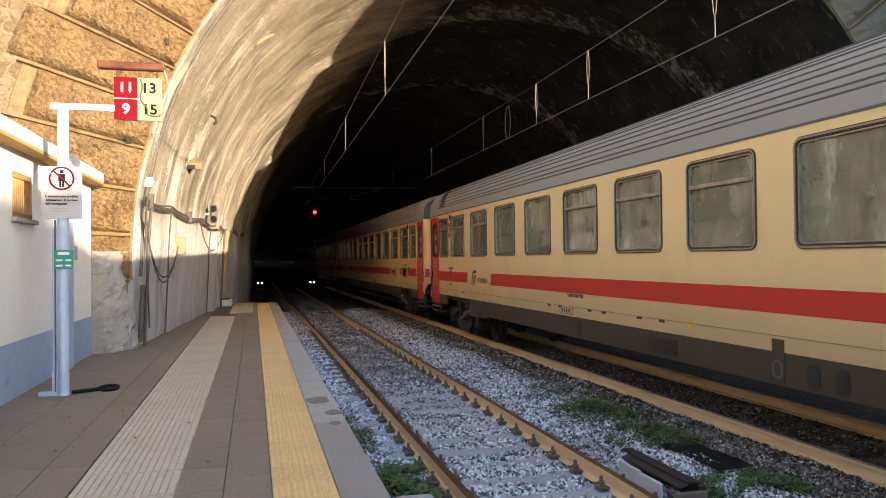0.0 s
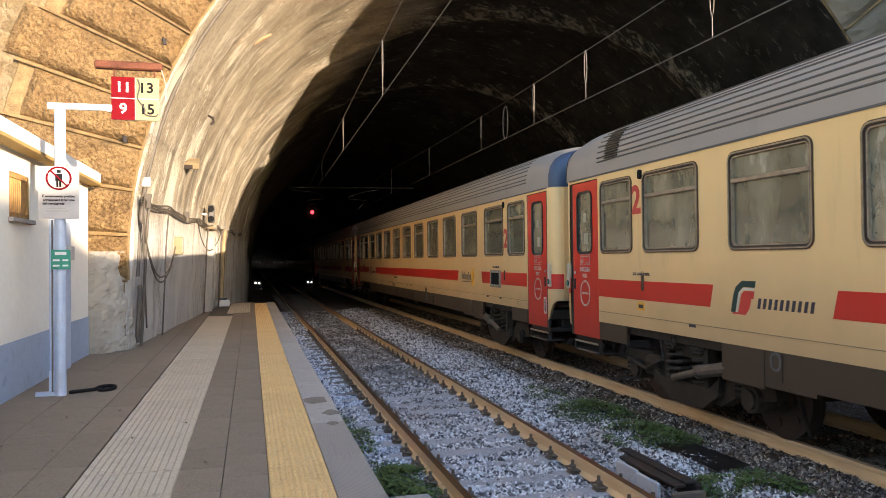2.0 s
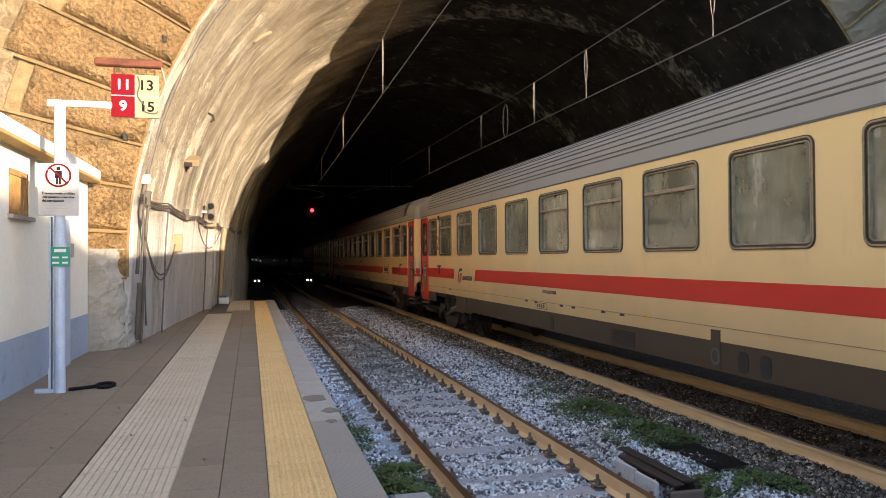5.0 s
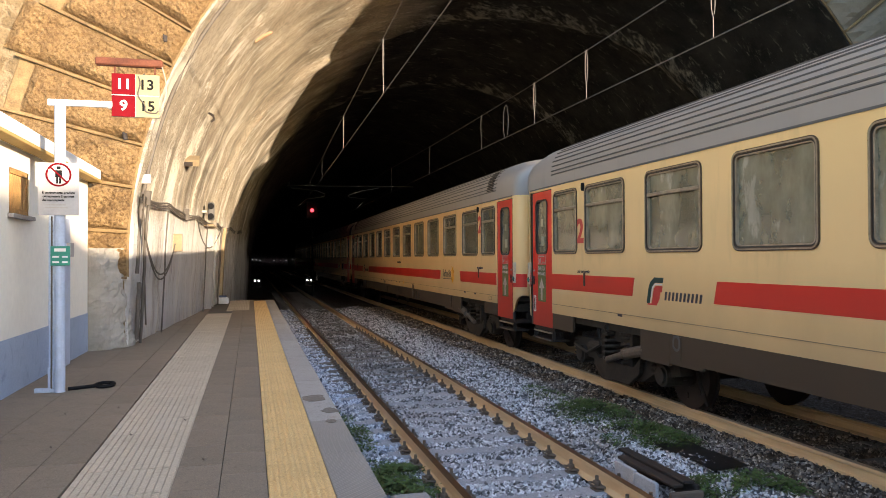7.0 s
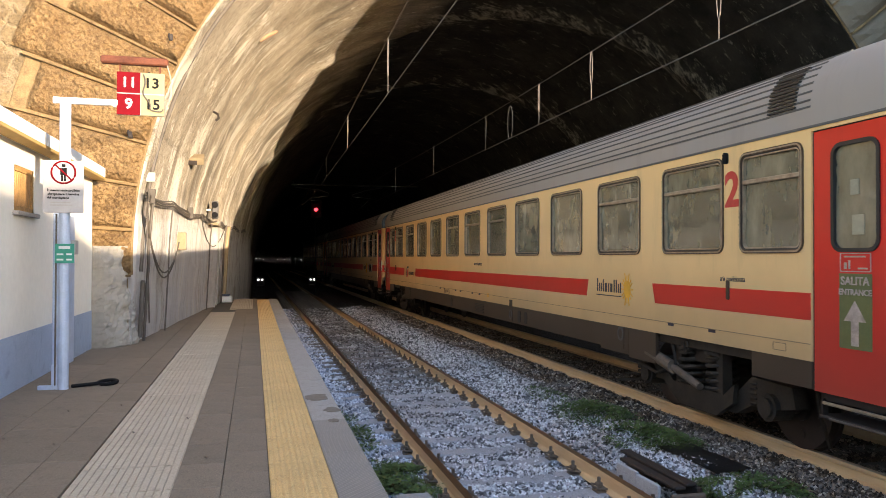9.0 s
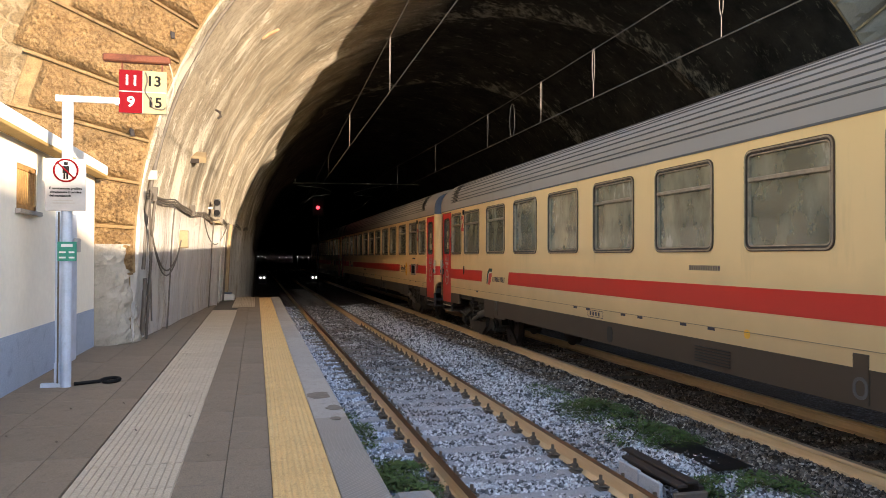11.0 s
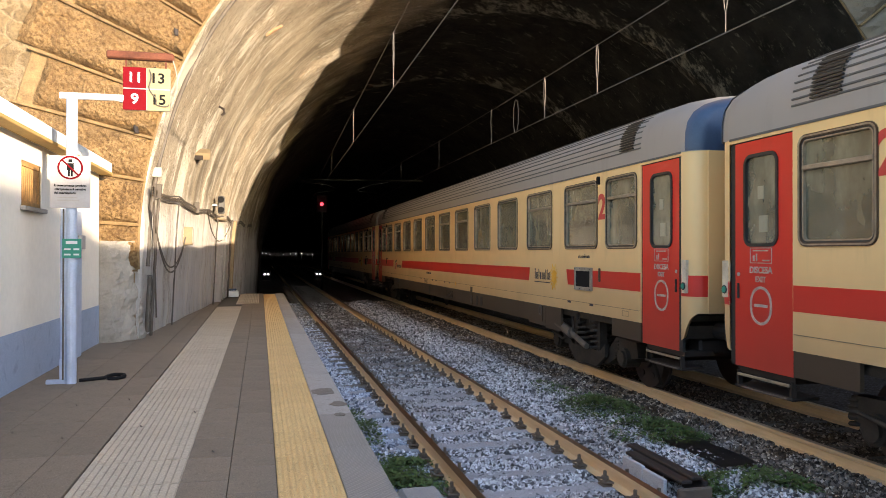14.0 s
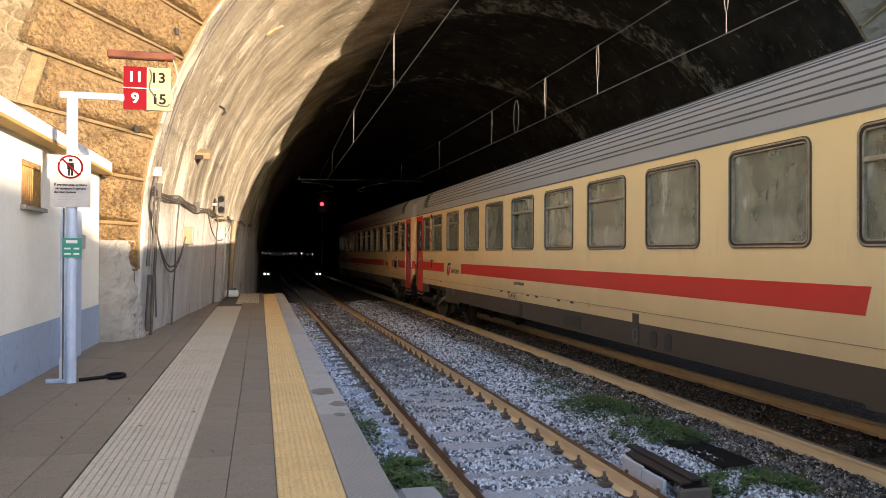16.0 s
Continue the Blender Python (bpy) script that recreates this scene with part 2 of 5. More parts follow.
def bed_mat():
    m = Mat("ballast_bed", 0.95, spec=0.2)
    c = m.ramp(m.voronoi(24, out="Color"), [(0.15, (0.03, 0.028, 0.028)), (0.45, (0.11, 0.105, 0.105)), (0.8, (0.4, 0.39, 0.4))])
    # cell edges coloured dark to stand for shade between the stones
    c = m.mix(m.ramp(m.voronoi(24), [(0.25, 0.0), (0.6, 0.9)]), c, (0.025, 0.023, 0.022))
    c = m.mix(m.ramp(m.noise(0.5, detail=4), [(0.46, 0.0), (0.62, 0.6)]), c, (0.09, 0.068, 0.05))
    # brown dirt, with the shade under the train painted into the bed colour
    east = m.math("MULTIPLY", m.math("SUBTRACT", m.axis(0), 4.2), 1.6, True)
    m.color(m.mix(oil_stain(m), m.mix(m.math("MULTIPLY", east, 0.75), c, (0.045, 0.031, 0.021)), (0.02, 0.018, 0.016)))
    return m.bump(m.voronoi(24), 1.0, 0.06).m


def rail_mat(name, lo, hi, rough, metal):
    m = Mat(name, rough, metal)
    m.color(m.mix(m.noise(5, (3, 0.3, 3), detail=6), lo, hi))
    return m.bump(m.noise(50, detail=3), 0.2, 0.004).m


def livery(name, c, dirt=(0.16, 0.12, 0.08), rough=0.35):
    # coach paint with brake dust rising from below and faint vertical runs
    m = Mat(name, rough)
    f = m.noise(1.6, (1, 1, 0.4), detail=5)
    col = m.mix(m.math("MULTIPLY", f, 0.25), c, tuple(x * 0.8 for x in c))
    run = m.ramp(m.noise(1.3, (1, 1.6, 0.2), detail=8, rough=0.7), [(0.54, 0.0), (0.78, 0.3)])
    h = m.math("SUBTRACT", 1.0, m.math("MULTIPLY", m.math("SUBTRACT", m.math("ADD", m.axis(2), m.math("MULTIPLY", m.noise(1.1, detail=5), 0.7)), 1.15), 0.8), True)
    fac = m.math("MAXIMUM", m.math("MULTIPLY", h, 0.55), run)
    m.color(m.mix(fac, col, dirt))
    m.rough(m.math("ADD", m.math("MULTIPLY", fac, 0.4), rough))
    return m.bump(m.noise(2.0, (1, 0.8, 0.8), detail=2), 0.12, 0.01).m


def window_glass():
    # tinted, dusty glass: part see-through, part film of dust with pale reflections painted in, glossy on top
    m = Mat("coach_glass", 0.04)
    t = m.t
    tr = t.nodes.new("ShaderNodeBsdfTransparent")
    tr.inputs[0].default_value = (0.62, 0.62, 0.56, 1)
    dust_reflect = t.nodes.new("ShaderNodeBsdfDiffuse")
    m.link(m.ramp(m.noise(1.7, (1, 1.5, 0.6), detail=9, rough=0.62), [(0.34, (0.27, 0.235, 0.145)), (0.52, (0.45, 0.395, 0.25)), (0.62, (0.52, 0.455, 0.3)), (0.66, (0.85, 0.77, 0.57))]), dust_reflect.inputs[0])
    gl = t.nodes.new("ShaderNodeBsdfGlossy")
    gl.inputs["Roughness"].default_value = 0.05
    wav = m.n("ShaderNodeBump", Strength=0.12, Distance=0.05)
    m.link(m.noise(1.4, (1, 1, 1), detail=3), wav.inputs["Height"])
    m.link(wav.outputs[0], gl.inputs["Normal"])
    m1 = t.nodes.new("ShaderNodeMixShader")
    m.link(m.ramp(m.noise(1.6, (1, 1, 0.7), detail=7), [(0.3, 0.25), (0.7, 0.62)]), m1.inputs[0])
    m.link(tr.outputs[0], m1.inputs[1])
    m.link(dust_reflect.outputs[0], m1.inputs[2])
    m2 = t.nodes.new("ShaderNodeMixShader")
    fr = m.n("ShaderNodeFresnel", IOR=1.55)
    m.link(fr.outputs[0], m2.inputs[0])
    m.link(m1.outputs[0], m2.inputs[1])
    m.link(gl.outputs[0], m2.inputs[2])
    m.link(m2.outputs[0], t.nodes["Material Output"].inputs["Surface"])
    return m.m


M = {
    "lining": lining(), "stone": stone_block(), "rubble": rubble(),
    "slab": paving("platform_slab", (0.185, 0.142, 0.1), (0.285, 0.225, 0.165)),
    "tactile": paving("pale_tactile_tile", (0.48, 0.395, 0.29), (0.62, 0.52, 0.39)),
    "yellow": paving("yellow_tactile_tile", (0.64, 0.405, 0.17), (0.76, 0.5, 0.22)),
    "coping": paving("grey_coping_stone", (0.33, 0.3, 0.27), (0.45, 0.42, 0.38), 90, 0.5),
    "diamond": diamond_plate(),
    "earthdark": plain("dark_dirt", (0.2, 0.165, 0.13), 0.95, 0, 0.3, 20, 0.6),
    "trough": paving("blue_stained_concrete", (0.42, 0.42, 0.45), (0.62, 0.6, 0.58), 30, 0.6),
    "joint": plain("joint_mortar", (0.1, 0.083, 0.066), 0.95),
    "stones": ballast_mat(), "bed": bed_mat(),
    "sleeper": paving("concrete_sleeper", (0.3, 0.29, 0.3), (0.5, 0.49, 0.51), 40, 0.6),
    "sleeperdark": paving("dark_sleeper", (0.12, 0.105, 0.095), (0.26, 0.24, 0.225), 40, 0.6),
    "rail": rail_mat("rusty_rail", (0.56, 0.35, 0.17), (0.92, 0.68, 0.4), 0.4, 0.0),
    "railworn": rail_mat("polished_rail_head", (0.5, 0.36, 0.22), (0.72, 0.56, 0.38), 0.35, 0.2),
    "railtop": rail_mat("worn_rail_head", (0.16, 0.09, 0.05), (0.25, 0.16, 0.1), 0.35, 0.8),
    "iron": plain("dark_iron", (0.045, 0.035, 0.03), 0.7, 0.4),
    "fastening": plain("brown_fastening", (0.16, 0.12, 0.09), 0.7, 0.3),
    "tan": plain("dusty_tan_paint", (0.26, 0.195, 0.11), 0.8),
    "cream": livery("cream_coach_paint", (0.88, 0.57, 0.25)),
    "red": livery("red_coach_paint", (0.7, 0.02, 0.011), (0.24, 0.06, 0.035)),
    "skirt": livery("grey_skirt_paint", (0.072, 0.047, 0.028), (0.05, 0.032, 0.018)),
    "roof": livery("grey_roof_paint", (0.32, 0.285, 0.255), (0.2, 0.17, 0.14), 0.5),
    "rib": plain("roof_rib", (0.1, 0.095, 0.09), 0.6),
    "blue": plain("blue_fairing_paint", (0.038, 0.065, 0.115), 0.4),
    "gasket": plain("black_rubber", (0.02, 0.019, 0.018), 0.55),
    "winframe": plain("bronzed_window_frame", (0.075, 0.042, 0.024), 0.4, 0.2),
    "bead": plain("worn_aluminium_bead", (0.36, 0.28, 0.19), 0.45, 0.3, 0.3, 9),
    "panelpale": plain("pale_steel_plate", (0.66, 0.55, 0.4), 0.5, 0.1, 0.2),
    "emgreen": plain("dark_green_emblem", (0.012, 0.05, 0.04), 0.5),
    "faintwhite": plain("worn_white_print", (0.5, 0.4, 0.33), 0.7, 0, 0.3, 14),
    "paper": plain("yellowed_paper", (0.36, 0.32, 0.21), 0.8),
    "signplate": plain("dull_white_plate", (0.43, 0.42, 0.41), 0.55, 0, 0.08),
    "facing": paving("grey_concrete_facing", (0.15, 0.125, 0.09), (0.23, 0.195, 0.145), 60, 0.8),
    "damper": plain("dusty_damper", (0.13, 0.1, 0.075), 0.6, 0.1, 0.3),
    "mortar": plain("ochre_mortar", (0.225, 0.148, 0.068), 0.95, 0, 0.35, 5, 1.0),
    "brick": plain("bare_brick", (0.4, 0.245, 0.14), 0.95, 0, 0.3, 8, 0.8),
    "plaster": paving("rough_plaster", (0.24, 0.22, 0.185), (0.52, 0.48, 0.41), 14, 1.0),
    "glass": window_glass(),
    "curtain": plain("pale_curtain", (0.5, 0.42, 0.25), 0.9),
    "interior": plain("coach_interior", (0.3, 0.27, 0.22), 0.8),
    "bogie": plain("brake_dust_steel", (0.034, 0.025, 0.017), 0.75, 0.1, 0.4),
    "wheel": plain("wheel_steel", (0.07, 0.05, 0.04), 0.55, 0.5),
    "decalw": plain("white_lettering", (0.72, 0.68, 0.6), 0.6),
    "decald": plain("dark_lettering", (0.045, 0.035, 0.045), 0.6),
    "decalr": plain("red_numeral", (0.6, 0.05, 0.035), 0.5),
    "decalg": plain("green_sign", (0.02, 0.25, 0.17), 0.5),
    "panelframe": plain("dull_grey_panel_frame", (0.3, 0.26, 0.2), 0.6, 0, 0.3),
    "notice": plain("faded_green_notice", (0.14, 0.15, 0.05), 0.6),
    "decaly": plain("yellow_emblem", (0.8, 0.4, 0.03), 0.5),
    "render": plain("cream_render", (0.8, 0.76, 0.66), 0.9, 0, 0.06, 1.2),
    "dado": paving("pale_blue_render", (0.3, 0.37, 0.49), (0.42, 0.49, 0.6), 26, 0.9),
    "parapet": plain("white_parapet", (0.84, 0.82, 0.77), 0.85, 0, 0.06, 2),
    "ochre": plain("ochre_cornice", (0.4, 0.26, 0.085), 0.85),
    "wood": plain("varnished_wood", (0.5, 0.28, 0.1), 0.6, 0, 0.3, 9),
    "postblue": plain("pale_grey_post_paint", (0.44, 0.52, 0.66), 0.45, 0.1),
    "white": plain("white_enamel", (0.7, 0.7, 0.68), 0.4, 0, 0.05),
    "signred": plain("red_sign_face", (0.15, 0.004, 0.008), 0.7, 0, 0.05, spec=0.08),
    "signcream": plain("cream_sign_face", (0.33, 0.285, 0.16), 0.7, 0, 0.05, spec=0.08),
    "rust": plain("rusty_steel", (0.15, 0.045, 0.02), 0.75, 0.2, 0.3),
    "cable": plain("grey_cable", (0.09, 0.075, 0.06), 0.7),
    "cablew": plain("white_cable", (0.32, 0.29, 0.24), 0.6),
    "wire": plain("copper_wire", (0.16, 0.14, 0.12), 0.7, 0.2),
    "plastic": plain("grey_plastic", (0.4, 0.38, 0.35), 0.6),
    "darkbox": plain("dark_housing", (0.012, 0.012, 0.013), 0.8, spec=0.1),
    "leaf": plain("weed_leaf", (0.075, 0.125, 0.028), 0.7, 0, 0.5, 9),
    "grass": plain("hill_scrub", (0.07, 0.09, 0.035), 0.95, 0, 0.3, 0.2),
    "earth": plain("earth", (0.2, 0.16, 0.12), 0.95, 0, 0.25, 0.3),
    "redlamp": glow("red_lamp", (1.0, 0.03, 0.04), 1.2),
    "whitelamp": glow("white_lamp", (1.0, 0.95, 0.85), 1.0),
}


# ---------------------------------------------------------------- mesh helpers
def boxes(items, bevel=0.0):
    """A bmesh of boxes (x0, x1, y0, y1, z0, z1)."""
    bm = bmesh.new()
    for x0, x1, y0, y1, z0, z1 in items:
        v = [bm.verts.new(p) for p in ((x0, y0, z0), (x1, y0, z0), (x1, y1, z0), (x0, y1, z0), (x0, y0, z1), (x1, y0, z1), (x1, y1, z1), (x0, y1, z1))]
        for f in ((3, 2, 1, 0), (4, 5, 6, 7), (0, 1, 5, 4), (1, 2, 6, 5), (2, 3, 7, 6), (3, 0, 4, 7)):
            bm.faces.new([v[i] for i in f])
    if bevel:
        bmesh.ops.bevel(bm, geom=bm.edges[:], offset=bevel, segments=1, affect="EDGES")
    return bm


def tube(points, r, sides=8, bm=None, closed=False):
    """A round bar along points."""
    bm = bm or bmesh.new()
    pts = [Vector(p) for p in points]
    rings = []
    for i, p in enumerate(pts):
        a = pts[i - 1] if (i > 0 or closed) else p
        b = pts[(i + 1) % len(pts)] if (i < len(pts) - 1 or closed) else p
        d = (b - a).normalized()
        u = d.cross(Vector((0, 0, 1)) if abs(d.z) < 0.9 else Vector((1, 0, 0))).normalized()
        w = d.cross(u)
        rings.append([bm.verts.new(p + r * (math.cos(k * math.tau / sides) * u + math.sin(k * math.tau / sides) * w)) for k in range(sides)])
    for i in range(len(rings) - (0 if closed else 1)):
        a, b = rings[i], rings[(i + 1) % len(rings)]
        for k in range(sides):
            bm.faces.new((a[k], a[(k + 1) % sides], b[(k + 1) % sides], b[k]))
    if not closed:
        bm.faces.new(rings[0][::-1])
        bm.faces.new(rings[-1])
    return bm


def disc(center, axis, r, depth, sides=24, bm=None):
    c, a = Vector(center), Vector(axis).normalized()
    return tube([c - a * depth / 2, c + a * depth / 2], r, sides, bm)


def rounded(w, h, r, n=5):
    """Outline of a rounded rectangle about the origin."""
    out = []
    for cx, cy, a0 in ((w / 2 - r, h / 2 - r, 0), (-w / 2 + r, h / 2 - r, 90), (-w / 2 + r, -h / 2 + r, 180), (w / 2 - r, -h / 2 + r, 270)):
        for k in range(n + 1):
            a = radians(a0 + 90 * k / n)
            out.append((cx + r * math.cos(a), cy + r * math.sin(a)))
    return out


def side_ring(u, z, w, h, r, inner, x0, x1, bm=None):
    """A rounded frame on the coach's side: outer w x h, bar width inner, between x0 (outer face) and x1."""
    bm = bm or bmesh.new()
    o, i = rounded(w, h, r), rounded(w - 2 * inner, h - 2 * inner, max(r - inner, 0.01))
    rows = []
    for pts, x in ((o, x1), (o, x0), (i, x0), (i, x1)):
        rows.append([bm.verts.new((x, u + a, z + b)) for a, b in pts])
    n = len(o)
    for a, b in zip(rows, rows[1:]):
        for k in range(n):
            bm.faces.new((a[k], a[(k + 1) % n], b[(k + 1) % n], b[k]))
    return bm


def side_plate(u, z, w, h, r, x0, x1, bm=None):
    bm = bm or bmesh.new()
    o = rounded(w, h, r)
    a, b = [bm.verts.new((x0, u + p, z + q)) for p, q in o], [bm.verts.new((x1, u + p, z + q)) for p, q in o]
    bm.faces.new(a)
    bm.faces.new(b[::-1])
    n = len(o)
    for k in range(n):
        bm.faces.new((a[k], b[k], b[(k + 1) % n], a[(k + 1) % n]))
    return bm


def mesh_of(name, bm, material):
    bmesh.ops.recalc_face_normals(bm, faces=bm.faces)
    me = bpy.data.meshes.new(name)
    bm.to_mesh(me)
    bm.free()
    for mt in (material if isinstance(material, (list, tuple)) else [material]):
        me.materials.append(M[mt])
    return me


def part(name, bm, material, parent, label="", at=None):
    ob = new(name, mesh_of(name, bm, material))
    ob.parent = parent
    if at is not None:
        ob.matrix_basis = at
    return tagged(ob, label)


def thing(name, label, category, at=None, group="", kind=""):
    ob = new(name)
    ob.empty_display_size = 0.2
    if at is not None:
        ob.matrix_basis = at
    return tagged(ob, label, category, group, kind)


def whole(name, bm, material, label, category, group="", kind="", at=None):
    ob = new(name, mesh_of(name, bm, material))
    if at is not None:
        ob.matrix_basis = at
    return tagged(ob, label, category, group, kind)


def smooth(ob, deg=40):
    ob.data.shade_smooth()
    ob.data.set_sharp_from_angle(angle=radians(deg))
    return ob


def text_mesh(body, size, thick=0.002, bold=0.0, stretch=1.0):
    cu = bpy.data.curves.new("lettering", "FONT")
    cu.body, cu.size, cu.extrude, cu.offset, cu.align_x, cu.align_y = body, size, thick, bold, "CENTER", "CENTER"
    ob = bpy.data.objects.new("lettering", cu)
    scene.collection.objects.link(ob)
    bpy.context.view_layer.update()
    me = bpy.data.meshes.new_from_object(ob.evaluated_get(bpy.context.evaluated_depsgraph_get()))
    bpy.data.objects.remove(ob)
    me.transform(Matrix.Diagonal((stretch, 1, 1, 1)))
    return me


def lettering(name, body, size, material, parent, m, label="", bold=0.0, stretch=1.0):
    me = text_mesh(body, size, 0.002, bold, stretch)
    me.materials.clear()
    me.materials.append(M[material])
    ob = new(name, me)
    ob.parent, ob.matrix_basis = parent, m
    return tagged(ob, label)


def grid_sheet(xs, ys, zf):
    bm = bmesh.new()
    v = [[bm.verts.new((x, y, zf(x, y))) for x in xs] for y in ys]
    for j in range(len(ys) - 1):
        for i in range(len(xs) - 1):
            bm.faces.new((v[j][i], v[j][i + 1], v[j + 1][i + 1], v[j + 1][i]))
    return bm


# ---------------------------------------------------------------- tunnel and ground
XC, ZC, PORTAL_Y = 6.2, 1.5, 14.0


def radius(y):
    return 8.2 - 0.072 * (min(max(y, 14.0), 42.0) - 14.0)


def lining_point(y, a, extra=0.0):
    """A point of the lining at angle a (degrees, 0 right, 180 left; past those the walls go straight down)."""
    r = radius(y) + extra
    if a < 0:
        return Vector((XC + r - a * 0.004, y, ZC + a * 0.08))
    if a > 180:
        return Vector((XC - r - (a - 180) * 0.004, y, ZC - (a - 180) * 0.08))
    return Vector((XC + r * math.cos(radians(a)), y, ZC + r * math.sin(radians(a))))


def build_lining():
    ys = [14.01 + 0.22 * i for i in range(82)] + [32.5 + 1.5 * i for i in range(19)] + [62 + 12 * i for i in range(18)]
    angs = [-32, -22, -12, -5] + [i * 2.0 for i in range(91)] + [183, 187, 191, 195, 200, 206, 213]
    bm = bmesh.new()
    rows = []
    for y in ys:
        row = []
        for a in angs:
            e = 0.05 * noise.noise((a * 0.16, y * 0.5, 3.1)) + 0.03 * noise.noise((a * 0.5, y * 1.4, 7.7))
            px = XC + radius(y) * math.cos(radians(a))
            for slope, ring, low in ((0.6, 26.4, 3.5), (0.5, 32.6, 2.5)):
                e -= 0.16 * math.exp(-((y - ring + slope * max(px, low)) / 0.3) ** 2)
            e += 0.07 * math.exp(-((y - 16.9) / 0.2) ** 2)
            row.append(bm.verts.new(lining_point(y, a, e)))
        rows.append(row)
    for r0, r1 in zip(rows, rows[1:]):
        for k in range(len(angs) - 1):
            bm.faces.new((r0[k], r0[k + 1], r1[k + 1], r1[k]))
    # outer skin gives the shell its thickness
    oy = [14.01, 42.0, 62, 266]
    outer = [[bm.verts.new(lining_point(y, a, 0.5)) for a in angs] for y in oy]
    for r0, r1 in zip(outer, outer[1:]):
        for k in range(len(angs) - 1):
            bm.faces.new((r0[k], r1[k], r1[k + 1], r0[k + 1]))
    bm.faces.new(list(outer[-1])[::-1])
    for k in range(len(angs) - 1):
        bm.faces.new((rows[0][k], outer[0][k], outer[0][k + 1], rows[0][k + 1]))
    ob = whole("tunnel_vault", bm, "lining", "weathered concrete tunnel vault, lime-streaked below, sooty and painted shade-dark inside", "tunnel", kind="structure")
    smooth(ob, 60)


def build_portal():
    # masonry face with the arch cut through it
    bm = bmesh.new()
    n = 60
    rim = [lining_point(14, 200)] + [lining_point(14, 180 - 180 * i / n, 0.12) for i in range(n + 1)] + [lining_point(14, -32)]
    rim[0].z, rim[-1].z = -1.0, -1.0
    out = []
    for p in rim:
        d = Vector((p.x - XC, 0, max(p.z - ZC, 0.0)))
        s = min(32 / max(abs(d.x), 0.01), 17 / max(d.z, 0.01))
        out.append(Vector((XC + d.x * s, 14, p.z if d.z <= 0 else ZC + d.z * s)))
    front = [(bm.verts.new(a), bm.verts.new(b)) for a, b in zip(rim, out)]
    back = [(bm.verts.new(a + Vector((0, 1.2, 0))), bm.verts.new(b + Vector((0, 1.2, 0)))) for a, b in zip(rim, out)]
    for i in range(len(rim) - 1):
        (a, b), (c, d) = front[i], front[i + 1]
        (e, f), (g, h) = back[i], back[i + 1]
        bm.faces.new((a, b, d, c))
        bm.faces.new((e, g, h, f))
        bm.faces.new((a, c, g, e))
        bm.faces.new((b, f, h, d))
    face = whole("portal_wall", bm, "rubble", "sunlit rubble masonry face round the tunnel mouth", "wall", kind="structure")
    # voussoirs: rough tuff blocks in a ring, long and short in turn
    rnd = random.Random(4)
    # mortar bed behind the ring
    bm = bmesh.new()
    prev = None
    for k in range(81):
        ang = radians(182 - 178 * k / 80)
        cur = [bm.verts.new((XC + r * math.cos(ang), y, ZC + r * math.sin(ang))) for r, y in ((8.24, 13.985), (10.5, 13.985), (10.55, 14.02), (8.24, 14.02))]
        if prev:
            for q in range(4):
                bm.faces.new((prev[q], prev[(q + 1) % 4], cur[(q + 1) % 4], cur[q]))
        prev = cur
    part("mortar_bed", bm, "mortar", face)
    joints = [182.0, 176.6, 171.2, 166.0, 160.9, 155.6, 150.7]
    while joints[-1] > 12:
        joints.append(joints[-1] - rnd.uniform(4.8, 5.6))
    # mortar laid in the joints, with an open crack under the upper stone
    for i in range(len(joints) - 1):
        bm = bmesh.new()
        prev = None
        for k in range(25):
            r = 8.26 + 2.3 * k / 24
            w = 0.06 * noise.noise((r * 2.5, i * 4.0, 1.0))
            cur = [bm.verts.new((XC + r * math.cos(radians(joints[i] + d)), y, ZC + r * math.sin(radians(joints[i] + d)))) for d, y in ((0.24, 13.99), (0.22, 13.9), (0.0 + w, 13.885 + 0.1 * w), (-0.02 + w, 13.99))]
            if prev:
                for q in range(3):
                    bm.faces.new((prev[q], prev[q + 1], cur[q + 1], cur[q]))
            prev = cur
        part("mortar_joint", bm, "mortar", face)
    for i in range(len(joints) - 1):
        a, step = joints[i] + 0.02, joints[i] - joints[i + 1] + 0.04
        r0, r1 = 8.27, (10.15 if i % 2 else 10.85) + rnd.uniform(-0.1, 0.1)
        cols, rws = (30, 14) if joints[i] > 140 else (12, 6)
        bm = bmesh.new()
        v = []
        for p in range(cols + 1):
            line = []
            for q in range(rws + 1):
                ang = radians(a - 0.24 - (step - 0.48) * q / rws)
                r = r0 + (r1 - r0) * p / cols
                edge = min(p, cols - p, q, rws - q)
                y = 13.96 - (0.0 if edge == 0 else (0.07 if edge == 1 else 0.11) + rnd.uniform(-0.012, 0.012) + 0.05 * noise.fractal((r * 2.2, ang * 18, i * 3.1), 0.8, 2.2, 5))
                jit = rnd.uniform(-0.02, 0.02) if edge else rnd.uniform(-0.008, 0.008)
                line.append(bm.verts.new((XC + (r + jit) * math.cos(ang), y, ZC + (r + jit) * math.sin(ang))))
            v.append(line)
        for p in range(cols):
            for q in range(rws):
                bm.faces.new((v[p][q], v[p + 1][q], v[p + 1][q + 1], v[p][q + 1]))
        rim = [v[p][0] for p in range(cols + 1)] + [v[cols][q] for q in range(1, rws + 1)] + [v[p][rws] for p in range(cols - 1, -1, -1)] + [v[0][q] for q in range(rws - 1, 0, -1)]
        b = [bm.verts.new((w.co.x, 14.0, w.co.z)) for w in rim]
